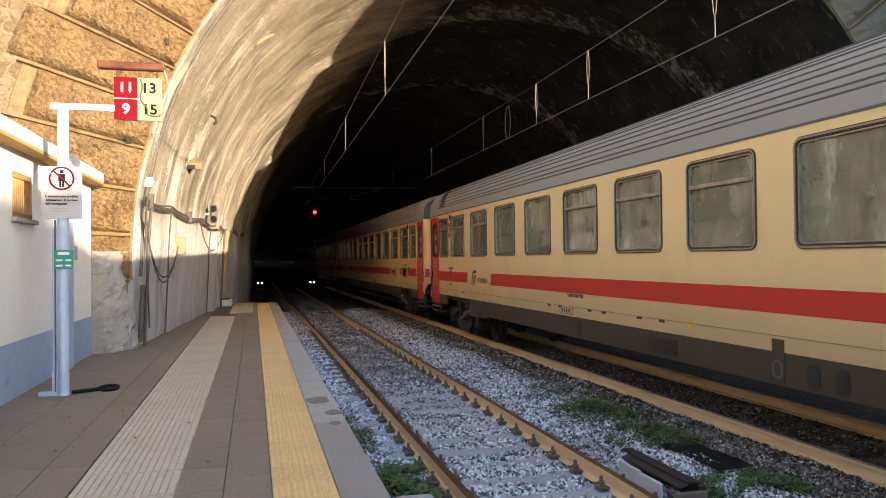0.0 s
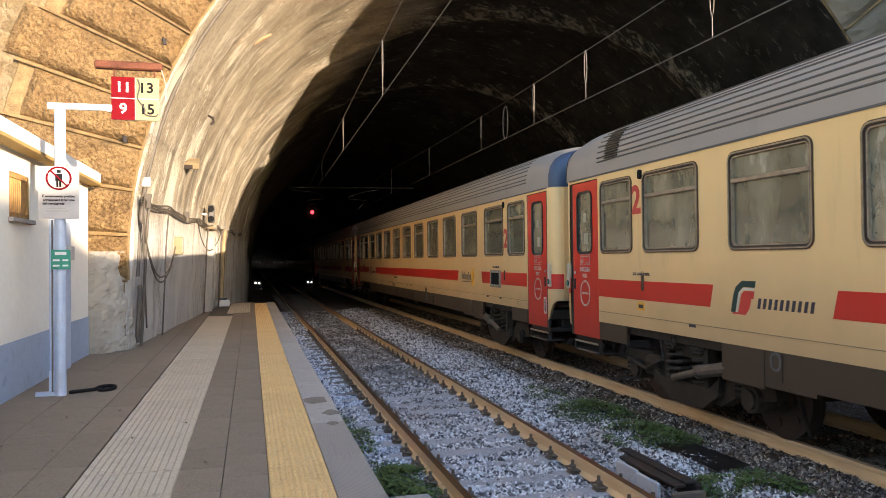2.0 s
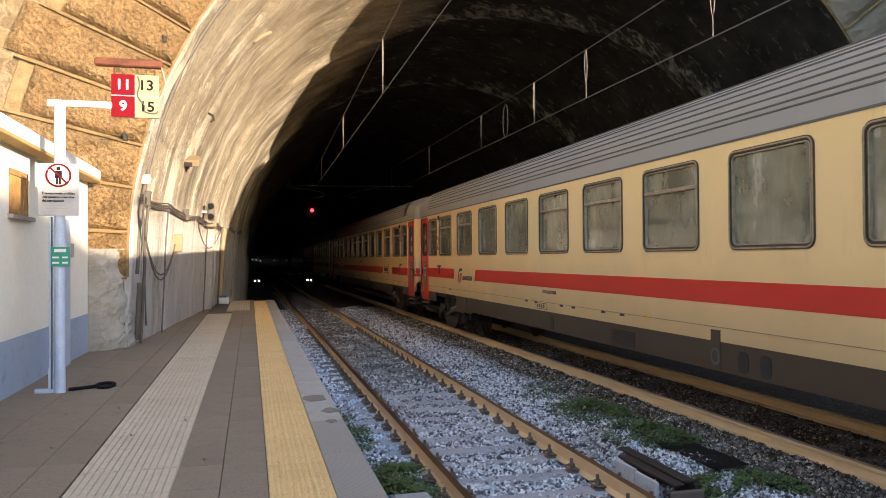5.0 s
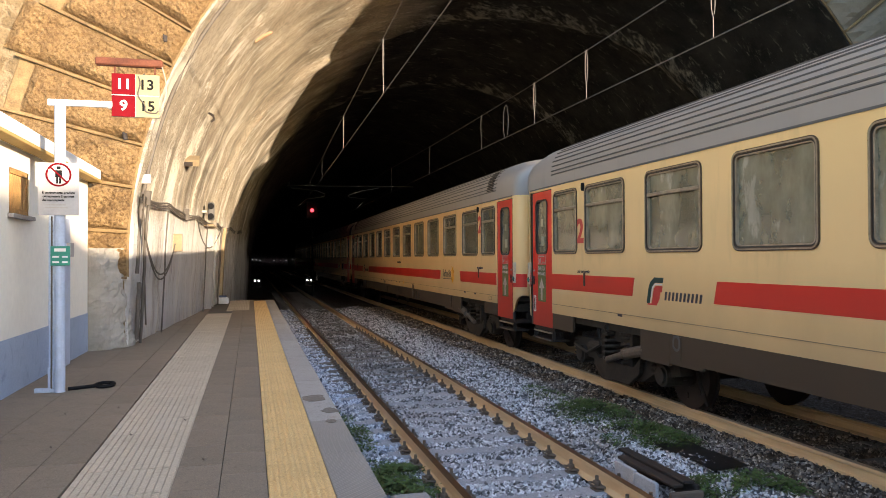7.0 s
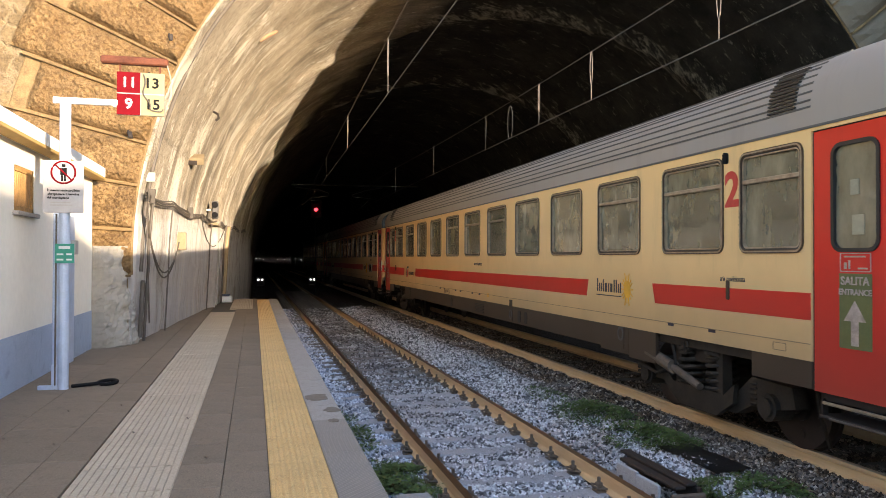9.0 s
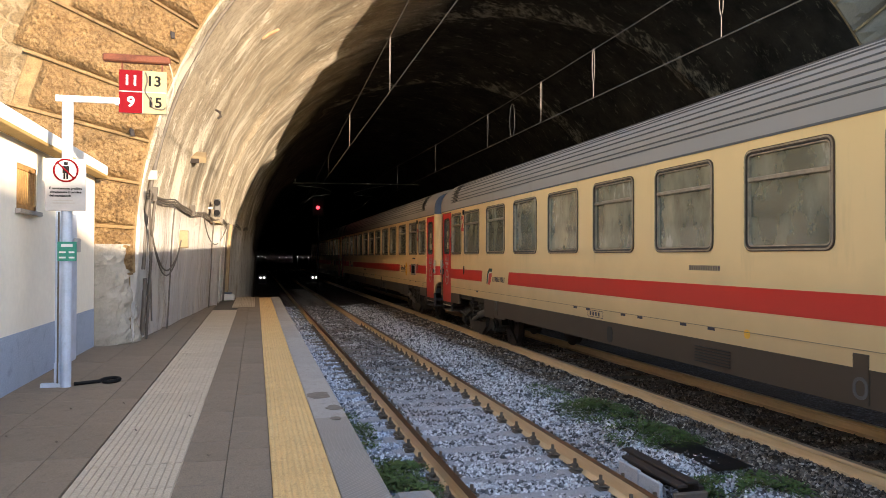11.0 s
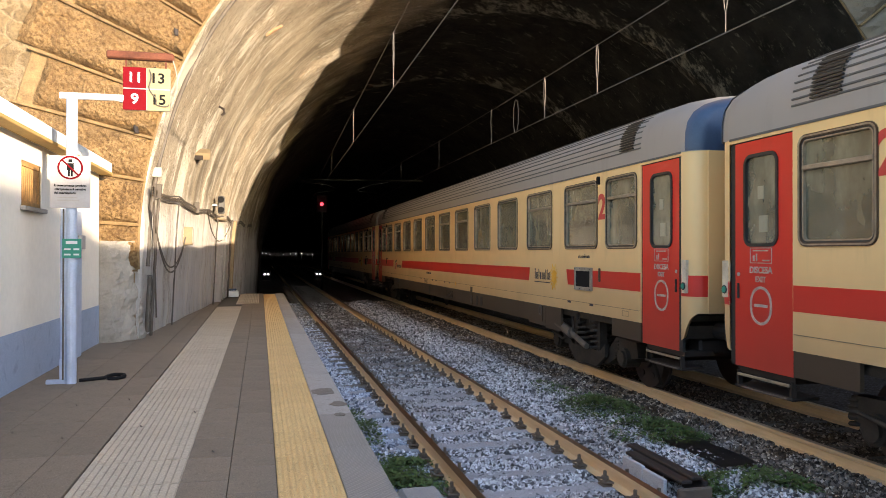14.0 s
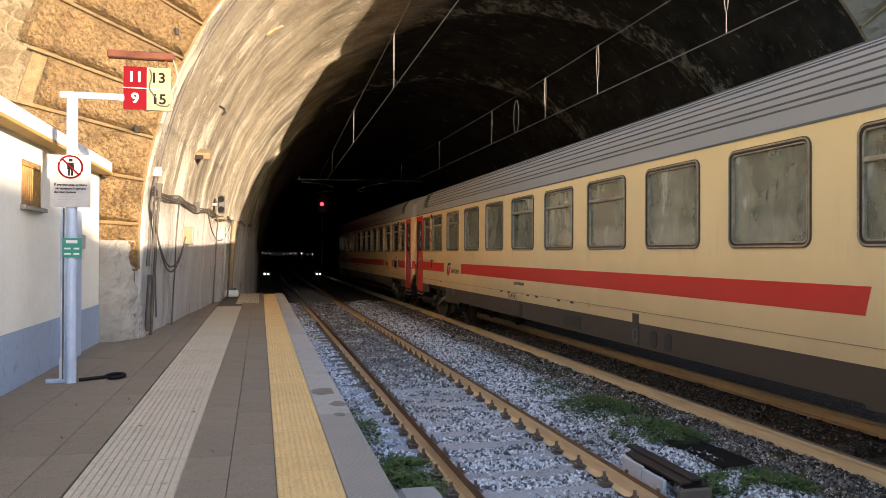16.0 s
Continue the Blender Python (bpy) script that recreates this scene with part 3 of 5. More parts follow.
        for k in range(len(rim)):
            bm.faces.new((rim[k], b[k], b[(k + 1) % len(rim)], rim[(k + 1) % len(rim)]))
        part("stone_block", bm, "stone" if joints[i] > 60 else "facing", face)
    # lining's front edge: dark blocks added to stand in for holes in the stone
    for ang in (158.5, 153.2, 165.6):
        c = lining_point(13.93, ang, 0.35)
        part("iron_cramp", boxes([(c.x - 0.03, c.x + 0.035, 13.84, 14.0, c.z - 0.07, c.z + 0.05), (c.x - 0.045, c.x + 0.0, 13.85, 14.0, c.z - 0.02, c.z + 0.08)], 0.012), "iron", face, "dark block standing in for a hole in the stone")


def build_ground():
    xs = [-900, -200, -60, -20, 0, 20, 60, 200, 900]
    ys = [-900, -300, -100, -40, -10, 13.9, 40, 120, 400, 900]
    whole("ground", grid_sheet(xs, ys, lambda x, y: -1.05), "earth", "bare brown earth round the station", "ground", kind="structure")
    # ballast bed, slightly heaped between the tracks
    bxs = [-1.6, -0.8, 0] + [0.8 + 0.12 * i for i in range(100)]
    bys = [-80, -30, -6] + [0 + 0.2 * i for i in range(160)] + [32 + 6 * i for i in range(38)]
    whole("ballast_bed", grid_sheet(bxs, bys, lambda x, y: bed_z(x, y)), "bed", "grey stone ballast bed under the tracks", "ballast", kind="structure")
    # added unseen scrub slope behind the station, keeps low sky light from the tunnel
    xs = [-90 + 3 * i for i in range(80)]
    bm = bmesh.new()
    rows = []
    for k, (y, fr) in enumerate(((-84, 0.0), (-84.5, 0.5), (-86, 1.0), (-110, 1.0), (-170, 0.4))):
        rows.append([bm.verts.new((x, y, -1.1 + (9 + 2 * math.sin(x * 0.13) + 6 * min(1, max(0, (42 - x) / 22))) * fr)) for x in xs])
    for r0, r1 in zip(rows, rows[1:]):
        for i in range(len(xs) - 1):
            bm.faces.new((r0[i], r0[i + 1], r1[i + 1], r1[i]))
    whole("hillside", bm, "grass", "added unseen scrub-covered slope behind the station, blocking low sky", "hill", kind="structure")
    # added unseen wall; its uneven top throws the long shadow over tracks and platform
    bm = bmesh.new()
    top = [(-80, 6.88), (-20.23, 6.7), (-18.83, 6.68), (-16.63, 6.32), (-15.83, 6.16), (-15.23, 5.98), (-14.53, 5.84), (-10.53, 5.53), (0.47, 5.53), (2.77, 6.53), (4.87, 7.63), (6.07, 8.78), (9.37, 9.38), (13.9, 9.4)]
    sec = [[bm.verts.new(p) for p in ((14.4, y, -1.05), (15.3, y, -1.05), (15.2, y, z), (14.5, y, z))] for y, z in top]
    for a, b in zip(sec, sec[1:]):
        for k in range(4):
            bm.faces.new((a[k], a[(k + 1) % 4], b[(k + 1) % 4], b[k]))
    bm.faces.new(sec[0])
    bm.faces.new(sec[-1][::-1])
    whole("retaining_wall", bm, "rubble", "added unseen rubble wall beside the tracks, its top shaped to cast shade", "wall", kind="structure")


def bed_z(x, y):
    z = -0.745 + 0.035 * noise.noise((x * 2.1, y * 2.1, 0.3))
    z += 0.10 * math.exp(-((x - 4.55) / 0.55) ** 2) + 0.06 * math.exp(-((x - 5.55) / 0.22) ** 2)
    return z


# ---------------------------------------------------------------- platform
def build_platform():
    core = whole("platform", boxes([(-2.62, 0.79, -60, 28.7, -1.05, -0.03)]), "joint", "station platform paved with brown slabs and tactile strips", "platform", kind="structure")
    rnd = random.Random(2)

    def shared(name, bm, mat):
        return mesh_of(name, bm, mat)

    def lay(name, me, x, y, z=-0.03, scale_y=1.0):
        ob = new(name, me)
        ob.parent = core
        ob.matrix_basis = pose(x, y, z + rnd.uniform(-0.0015, 0.0015), rnd.uniform(-0.06, 0.06), rnd.uniform(-0.06, 0.06), 0)
        return ob

    # ribbed pale guide strip, 0.67 wide
    rib = [(-0.333, 0.333, 0.003, 0.597, 0, 0.023)]
    for k in range(13):
        rib.append((-0.329 + k * 0.0508, -0.287 + k * 0.0508, 0.003, 0.597, 0.023, 0.03))
    me_t = shared("tactile_tile", boxes(rib), "tactile")
    # yellow studded strip, 0.41 wide
    me_y = shared("yellow_tile", studded(0.412, 0.4, 0.041), "yellow")
    me_c = shared("coping_stone", boxes([(-0.153, 0.153, 0.003, 1.197, 0, 0.03), (0.02, 0.153, 0.003, 1.197, -0.15, 0)], 0.004), "coping")
    me_d = shared("coping_plate", boxes([(-0.153, 0.153, 0.003, 1.197, 0, 0.03), (0.02, 0.153, 0.003, 1.197, -0.15, 0)], 0.004), "diamond")
    me_s = shared("paving_slab", boxes([(-0.153, 0.153, 0.003, 0.597, 0, 0.03)], 0.003), "slab")
    me_w = shared("wide_slab", boxes([(-0.276, 0.276, 0.003, 1.197, 0, 0.03)], 0.003), "slab")
    for i in range(-8, 47):
        if i < 36:
            lay("tactile_tile", me_t, -0.838, 0.4 + 0.6 * i)
        elif i > 37:
            lay("tactile_tile", me_t, -0.36, 0.4 + 0.6 * i, -0.025)
    for i in range(-12, 70):
        lay("yellow_tile", me_y, 0.319, 0.5 + 0.4 * i)
    for i in range(-4, 24):
        y = -0.1 + 1.2 * i
        lay("coping_plate" if y < 6.3 else "coping_stone", me_d if y < 6.3 else me_c, 0.683, y)
        for h in (0, 0.6):
            lay("paving_slab", me_s, -0.355, y + 0.5 + h)
            lay("paving_slab", me_s, -0.045, y + 0.2 + h)
            lay("paving_slab", me_s, -1.337, y + 0.2 + h)
        lay("wide_slab", me_w, -1.77, y + 0.2)
        lay("wide_slab", me_w, -2.325, y + 0.8)
    # worn hollows in the edge stones, filled with dark dirt
    for cx, cy, rx, ry in ((0.66, 8.25, 0.13, 0.2), (0.76, 7.55, 0.08, 0.12), (0.72, 7.05, 0.05, 0.07)):
        ring = [(cx + rx * (1 + 0.4 * noise.noise((k * 0.7, cx * 9, cy))) * math.cos(k * math.tau / 18), cy + ry * (1 + 0.4 * noise.noise((k * 0.7, cy, 4))) * math.sin(k * math.tau / 18)) for k in range(18)]
        bm = bmesh.new()
        low, top = [[bm.verts.new((x, y, z)) for x, y in ring] for z in (-0.01, 0.006)]
        bm.faces.new(top)
        for k in range(18):
            bm.faces.new((low[k], low[(k + 1) % 18], top[(k + 1) % 18], top[k]))
        part("worn_patch", bm, "earthdark", core)
    part("far_paving", boxes([(-2.6, 0.83, -60, -4.9, -0.03, 0.0)]), "slab", core)


def studded(w, d, step):
    bm = boxes([(-w / 2, w / 2, 0.002, d - 0.002, 0, 0.022)])
    nx, ny = int(w / step), int(d / step)
    for i in range(nx):
        for j in range(ny):
            x, y = -w / 2 + (i + 0.5) * w / nx, (j + 0.5) * d / ny
            lo = [bm.verts.new((x + a * 0.014, y + b * 0.014, 0.022)) for a, b in ((-1, -1), (1, -1), (1, 1), (-1, 1))]
            hi = [bm.verts.new((x + a * 0.007, y + b * 0.007, 0.03)) for a, b in ((-1, -1), (1, -1), (1, 1), (-1, 1))]
            bm.faces.new(hi)
            for k in range(4):
                bm.faces.new((lo[k], lo[(k + 1) % 4], hi[(k + 1) % 4], hi[k]))
    return bm


# ---------------------------------------------------------------- tracks
TRACKS = (2.56, 6.61)
SLEEPER_Y0, SLEEPER_STEP = 0.05, 0.6


def build_tracks():
    prof = [(-0.036, 0.0), (0.036, 0.0), (0.036, -0.035), (0.008, -0.05), (0.008, -0.135), (0.07, -0.155), (0.07, -0.165), (-0.07, -0.165), (-0.07, -0.155), (-0.008, -0.135), (-0.008, -0.05), (-0.036, -0.035)]
    sl = boxes([(-1.2, 1.2, -0.11, 0.11, -0.16, 0.0), (-1.05, -0.45, -0.13, 0.13, -0.16, 0.012), (0.45, 1.05, -0.13, 0.13, -0.16, 0.012)], 0.012)
    me_k = mesh_of("dark_sleeper", sl.copy(), "sleeperdark")
    me_s = mesh_of("sleeper", sl, "sleeper")
    clip = boxes([(0.06, 0.16, -0.06, 0.06, 0.0, 0.02), (0.05, 0.11, -0.05, 0.05, 0.022, 0.045)], 0.005)
    disc((0.115, 0, 0.08), (0, 0, 1), 0.017, 0.12, 6, clip)
    disc((0.115, 0, 0.075), (0, 0, 1), 0.036, 0.03, 6, clip)
    tube([(0.06, -0.07, 0.04), (0.16, -0.075, 0.06), (0.17, -0.02, 0.05), (0.15, 0.03, 0.05), (0.165, 0.075, 0.055), (0.06, 0.07, 0.04)], 0.011, 5, clip)
    me_c = mesh_of("rail_clip", clip, "fastening")
    for n, xt in enumerate(TRACKS):
        tr = thing("railway_track", ("rusty rails on pale concrete sleepers in grey ballast", "worn rails on dark concrete sleepers carrying the train")[n], "railway track", kind="structure")
        for side in (-1, 1):
            bm = bmesh.new()
            ys = [-80, -10] + [2 * i for i in range(20)] + [60, 120, 240]
            rings = []
            for y in ys:
                rings.append([bm.verts.new((xt + side * 0.7535 + px, y, -0.55 + pz)) for px, pz in prof])
            for a, b in zip(rings, rings[1:]):
                for k in range(len(prof)):
                    f = bm.faces.new((a[k], a[(k + 1) % len(prof)], b[(k + 1) % len(prof)], b[k]))
                    f.material_index = 1 if k == 0 else 0
            ob = part("rail", bm, ["rail", ("railtop", "railworn")[n]], tr)
        for i in range(-30, 88 if n == 0 else 60):
            y = SLEEPER_Y0 + SLEEPER_STEP * i + (0.2 if n else 0)
            # darker sleepers on the second track and beyond y 12.5
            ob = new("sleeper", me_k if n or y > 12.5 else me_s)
            ob.parent = tr
            ob.matrix_basis = pose(xt, y, -0.722)
            if y > 24 or y < 3 or (n and y > 18):
                continue
            for side in (-1, 1):
                for io in (-1, 1) if n == 0 else (1,):
                    c = new("rail_clip", me_c)
                    c.parent = tr
                    c.matrix_basis = pose(xt + side * 0.7535, y, -0.712, 0, 0, 0 if io == 1 else 180)


def build_ballast():
    rng = np.random.default_rng(5)
    octa = np.array([(1, 0, 0), (0, 1, 0), (-1, 0, 0), (0, -1, 0), (0, 0, 1), (0, 0, -1)], float)
    tri = np.array([(0, 1, 4), (1, 2, 4), (2, 3, 4), (3, 0, 4), (1, 0, 5), (2, 1, 5), (3, 2, 5), (0, 3, 5)])
    P, S = [], []
    for y0, y1, dens, size in ((4.6, 8, 2700, 0.024), (8, 13, 2000, 0.025), (13, 20, 950, 0.028), (20, 34, 350, 0.036)):
        n = int((7.5 - 0.85) * (y1 - y0) * dens)
        x, y = rng.uniform(0.86, 7.5, n), rng.uniform(y0, y1, n)
        keep = np.ones(n, bool)
        for xt in TRACKS:
            for side in (-1, 1):
                keep &= np.abs(x - xt - side * 0.7535) > 0.085
        ph = np.abs((y - SLEEPER_Y0 + 0.3) % 0.6 - 0.3)
        on1 = (np.abs(x - TRACKS[0]) < 1.2) & (ph < 0.12)
        keep &= ~(on1 & (rng.random(n) < 0.72))
        keep &= ~((x > 6.0) & (y > 16) & (rng.random(n) < 0.4))
        P += list(zip(x[keep], y[keep]))
        S += list(size * rng.uniform(0.6, 1.35, keep.sum()))
    n = len(P)
    P, S = np.array(P), np.array(S)
    z = np.array([bed_z(a, b) for a, b in P]) + S * rng.uniform(-0.45, 0.65, n)
    V = octa[None] + rng.uniform(-0.42, 0.42, (n, 6, 3))
    V = V * rng.uniform(0.65, 1.2, (n, 1, 3)) * S[:, None, None]
    b = rng.uniform(0, 6.28, n)
    cb, sb = np.cos(b)[:, None], np.sin(b)[:, None]
    V = np.stack([V[..., 0], V[..., 1] * cb - V[..., 2] * sb, V[..., 1] * sb + V[..., 2] * cb], -1)
    a = rng.uniform(0, 6.28, n)
    c, s = np.cos(a)[:, None], np.sin(a)[:, None]
    V = np.stack([V[..., 0] * c - V[..., 1] * s + P[:, :1], V[..., 0] * s + V[..., 1] * c + P[:, 1:], V[..., 2] + z[:, None]], -1)
    F = (tri[None] + 6 * np.arange(n)[:, None, None]).reshape(-1, 3)
    me = bpy.data.meshes.new("ballast_stones")
    me.vertices.add(n * 6)
    me.vertices.foreach_set("co", V.ravel())
    me.loops.add(F.size)
    me.loops.foreach_set("vertex_index", F.ravel())
    me.polygons.add(len(F))
    me.polygons.foreach_set("loop_start", np.arange(0, F.size, 3))
    me.polygons.foreach_set("loop_total", np.full(len(F), 3))
    me.update(calc_edges=True)
    me.validate()
    me.materials.append(M["stones"])
    tagged(new("ballast_stones", me), "loose grey granite ballast stones between the rails", "ballast", kind="stuff")


# ---------------------------------------------------------------- train
def roof_section(e, grow=0.0):
    """The roof's half outline e metres from the coach's end."""
    k = 1.0 if e > 1.2 else 0.78 + 0.22 * max(0.0, math.sin(math.pi / 2 * min(1, (e - 0.24) / 0.96))) ** 0.7
    w = 1.0 if e > 0.44 else 0.86 + 0.14 * math.sqrt(max(0, 1 - ((0.44 - e) / 0.2) ** 2))
    return [(x * w + (grow if x > 0.3 else 0), CANT + (z - CANT) * k + grow) for x, z in ROOF]


HALF, SILL, CANT = 1.41, 1.075, 3.335
WIN_Z, WIN_H, WIN_W, SMALL_W = 2.67, 1.1, 1.33, 1.0
WINDOWS = [(13.185 + (k - 5) * 1.917, WIN_W, k in (0, 1, 4, 5, 6, 9, 10)) for k in range(11)] + [(2.14, SMALL_W, True), (24.23, SMALL_W, True)]
DOORS = ((0.49, 1.54), (24.82, 25.87))
AXLES = (2.42, 4.98, 21.42, 23.98)
ROOF = [(1.41, 3.335), (1.409, 3.47), (1.405, 3.6), (1.37, 3.77), (1.28, 3.92), (1.13, 4.03), (0.92, 4.11), (0.65, 4.17), (0.33, 4.205), (0.0, 4.22)]


def build_coach():
    """One passenger coach; local y runs from the gap ahead of it (0) to the gap behind it (26.4), z from the rail."""
    co = thing("passenger_coach", "cream and red passenger coach with grey ribbed roof on rails", "train coach", group="coaches of the train")
    # body shell: both sides with window and door openings, rounded corners, end walls
    items = []
    for s in (-1, 1):
        x0, x1 = sorted((s * HALF, s * (HALF - 0.07)))
        cuts = [(u - w / 2 + 0.05, u + w / 2 - 0.05, WIN_Z - WIN_H / 2 + 0.05, WIN_Z + WIN_H / 2 - 0.05) for u, w, _ in WINDOWS] + [(a, b, 0.0, 3.29) for a, b in DOORS]
        cuts.sort()
        u = 0.49
        for a, b, lo, hi in cuts:
            if a > u:
                items.append((x0, x1, u, a, SILL, CANT))
            if lo > SILL:
                items.append((x0, x1, a, b, SILL, lo))
            items.append((x0, x1, a, b, hi, CANT))
            u = b
    for e in (0.24, 26.16):
        items += [(-1.2, -0.45, e - 0.03, e + 0.03, 1.3, CANT), (0.45, 1.2, e - 0.03, e + 0.03, 1.3, CANT), (-0.45, 0.45, e - 0.03, e + 0.03, 3.2, CANT)]
    shell = boxes(items)
    bmesh.ops.remove_doubles(shell, verts=shell.verts, dist=0.0005)
    part("body", shell, "cream", co)
    for s in (-1, 1):
        for u0, sg in ((0.49, -1), (25.87, 1)):
            bm = bmesh.new()
            prev = None
            for k in range(9):
                a = radians(90 * k / 8)
                x, y = s * (HALF - 0.21 + 0.21 * math.cos(a)), u0 + sg * 0.26 * math.sin(a)
                low = (0.95, 0.98, 1.12, 1.22, 1.27, 1.3, 1.3, 1.3, 1.3)[k]
                cur = [bm.verts.new((x, y, low)), bm.verts.new((x, y, CANT)), bm.verts.new((x * 0.95, y - sg * 0.06, CANT)), bm.verts.new((x * 0.95, y - sg * 0.06, low))]
                if prev:
                    for i in range(4):
                        bm.faces.new((prev[i], prev[(i + 1) % 4], cur[(i + 1) % 4], cur[i]))
                prev = cur
            smooth(part("corner_panel", bm, "cream", co))
            bm = bmesh.new()
            prev = None
            for k in range(9):
                a = radians(90 * k / 8)
                x, y = s * (HALF - 0.21 + 0.215 * math.cos(a)), u0 + sg * 0.265 * math.sin(a)
                cur = [bm.verts.new((x, y, 1.51)), bm.verts.new((x, y, 1.775)), bm.verts.new((x * 0.99, y - sg * 0.004, 1.775)), bm.verts.new((x * 0.99, y - sg * 0.004, 1.51))]
                if prev:
                    for i in range(4):
                        bm.faces.new((prev[i], prev[(i + 1) % 4], cur[(i + 1) % 4], cur[i]))
                prev = cur
            smooth(part("end_stripe", bm, "red", co))
    # roof with drooping ends
    us = [0.24, 0.3, 0.4, 0.55, 0.8, 1.1, 1.45, 1.8]
    us = us + [6 + 2 * i for i in range(8)] + [26.4 - u for u in reversed(us)]
    bm = bmesh.new()
    rings = []
    for u in us:
        e = min(u, 26.4 - u)
        pts = roof_section(e)
        rings.append([bm.verts.new((x, u, z)) for x, z in pts + [(-x, z) for x, z in pts[-2::-1]]])
    for a, b in zip(rings, rings[1:]):
        for k in range(len(a) - 1):
            bm.faces.new((a[k], a[k + 1], b[k + 1], b[k]))
    for r in (rings[0], rings[-1]):
        bm.faces.new(r)
    smooth(part("roof", bm, "roof", co), 50)
    for sx in (-1, 1):
        for (xa, za), (xb, zb) in zip(ROOF[1:9], ROOF[2:10]):
            for t in ((0.5,) if za < 3.5 else (0.0, 0.5)):
                x, z = xa + (xb - xa) * t, za + (zb - za) * t
                d = Vector((zb - za, xa - xb)).normalized()
                part("roof_rib", tube([(sx * (x + d.x * -0.004), 1.55, z), (sx * x, 24.83, z)], 0.014, 5), "rib", co)
    part("gutter", boxes([(-HALF - 0.012, -HALF + 0.01, 0.5, 25.86, CANT - 0.012, CANT + 0.012)]), "rib", co)
    for u0 in (1.75, 24.15):
        slats = []
        for k in range(12):
            z = 3.56 + 0.41 * k / 11
            x = -float(np.interp(z, [q[1] for q in ROOF], [q[0] for q in ROOF]))
            slats.append((x - 0.03, x + 0.03, u0, u0 + 0.4, z - 0.008, z + 0.01))
        part("roof_vent", boxes(slats), "gasket", co, "black louvred roof vent")
    # inside: floor, corridor partition, ceiling
    part("interior", boxes([(-1.33, 1.33, 0.8, 25.6, 1.15, 1.22), (-0.5, -0.46, 1.6, 24.8, 1.22, 3.38), (-1.33, 1.33, 0.3, 26.1, 3.36, 3.42)]), "interior", co)
    # windows
    for u, w, hopper in WINDOWS:
        for s in (-1, 1):
            xo = s * HALF
            wd = part("window_frame", side_ring(u, WIN_Z, w, WIN_H, 0.11, 0.036, xo + s * 0.016, xo - s * 0.05), "winframe", co)
            part("rubber_seal", side_ring(u, WIN_Z, w - 0.066, WIN_H - 0.066, 0.085, 0.018, xo + s * 0.008, xo - s * 0.05), "gasket", wd)
            part("bead", side_ring(u, WIN_Z, w - 0.022, WIN_H - 0.022, 0.1, 0.016, xo + s * 0.022, xo - s * 0.01), "bead", wd)
            part("inner_bead", side_ring(u, WIN_Z, w - 0.1, WIN_H - 0.1, 0.07, 0.016, xo + s * 0.006, xo - s * 0.034), "bead", wd)
            part("pane", side_plate(u, WIN_Z, w - 0.1, WIN_H - 0.1, 0.09, xo - s * 0.03, xo - s * 0.036), "glass", wd)
            if hopper:
                x0, x1 = sorted((xo + s * 0.012, xo - s * 0.03))
                part("transom", boxes([(x0, x1, u - w / 2 + 0.05, u + w / 2 - 0.05, WIN_Z + 0.2, WIN_Z + 0.25)], 0.008), "bead", wd)
            if s == -1 and w > 1.1:
                for e in (-1, 1):
                    bm = bmesh.new()
                    prev = None
                    for k in range(9):
                        y = u + e * (w / 2 - 0.06 - 0.03 * k)
                        x = -1.25 + 0.02 * (-1) ** k
                        cur = (bm.verts.new((x, y, WIN_Z - 0.5)), bm.verts.new((x, y, WIN_Z + 0.5)))
                        if prev:
                            bm.faces.new((prev[0], cur[0], cur[1], prev[1]))
                        prev = cur
                    part("curtain", bm, "curtain", co)
    # doors
    for i, (a, b) in enumerate(DOORS):
        for s in (-1, 1):
            xo = s * (HALF - 0.02)
            x0, x1 = sorted((xo, xo - s * 0.04))
            mid = (a + b) / 2
            wa, wb, za, zb = mid - 0.25, mid + 0.25, 2.16, 3.1
            sa, sb = (a + 0.08, b - 0.015) if i == 0 else (a + 0.015, b - 0.08)
            leaf = boxes([(x0, x1, sa, wa, 0.8, 3.28), (x0, x1, wb, sb, 0.8, 3.28), (x0, x1, wa, wb, 0.8, za), (x0, x1, wa, wb, zb, 3.28)])
            bmesh.ops.remove_doubles(leaf, verts=leaf.verts, dist=0.0005)
            d = part("door", leaf, "red", co, "red folding entrance door with a tall window")
            part("door_seal", boxes([(x0, x1, a, sa, 0.8, 3.28), (x0, x1, sb, b, 0.8, 3.28), (x0, x1, a, b, 3.285, 3.29)]), "gasket", d)
            part("window_seal", side_ring(mid, (za + zb) / 2, 0.57, 1.01, 0.12, 0.036, xo + s * 0.014, xo - s * 0.03), "gasket", d)
            part("pane", side_plate(mid, (za + zb) / 2, 0.5, 0.94, 0.09, xo - s * 0.02, xo - s * 0.026), "glass", d)
            if s == -1:
                part("door_handle", boxes([(xo - 0.02, xo, (sa + 0.05 if i == 0 else sb - 0.08), (sa + 0.08 if i == 0 else sb - 0.05), 1.55, 1.72)], 0.006), "gasket", d)
                part("lock", disc((xo - 0.006, sa + 0.065 if i == 0 else sb - 0.065, 1.82), (1, 0, 0), 0.022, 0.012, 12), "plastic", d)
                part("paper_notice", boxes([(xo + 0.012, xo + 0.018, mid - 0.09, mid + 0.05, 2.28, 2.46)]), "paper", d)
                part("small_notice", boxes([(xo + 0.012, xo + 0.018, mid - 0.03, mid + 0.07, 2.64, 2.78)]), "paper", d)
                part("step", boxes([(-1.38, -1.05, a + 0.05, b - 0.05, 0.55, 0.585)], 0.008), "iron", d)
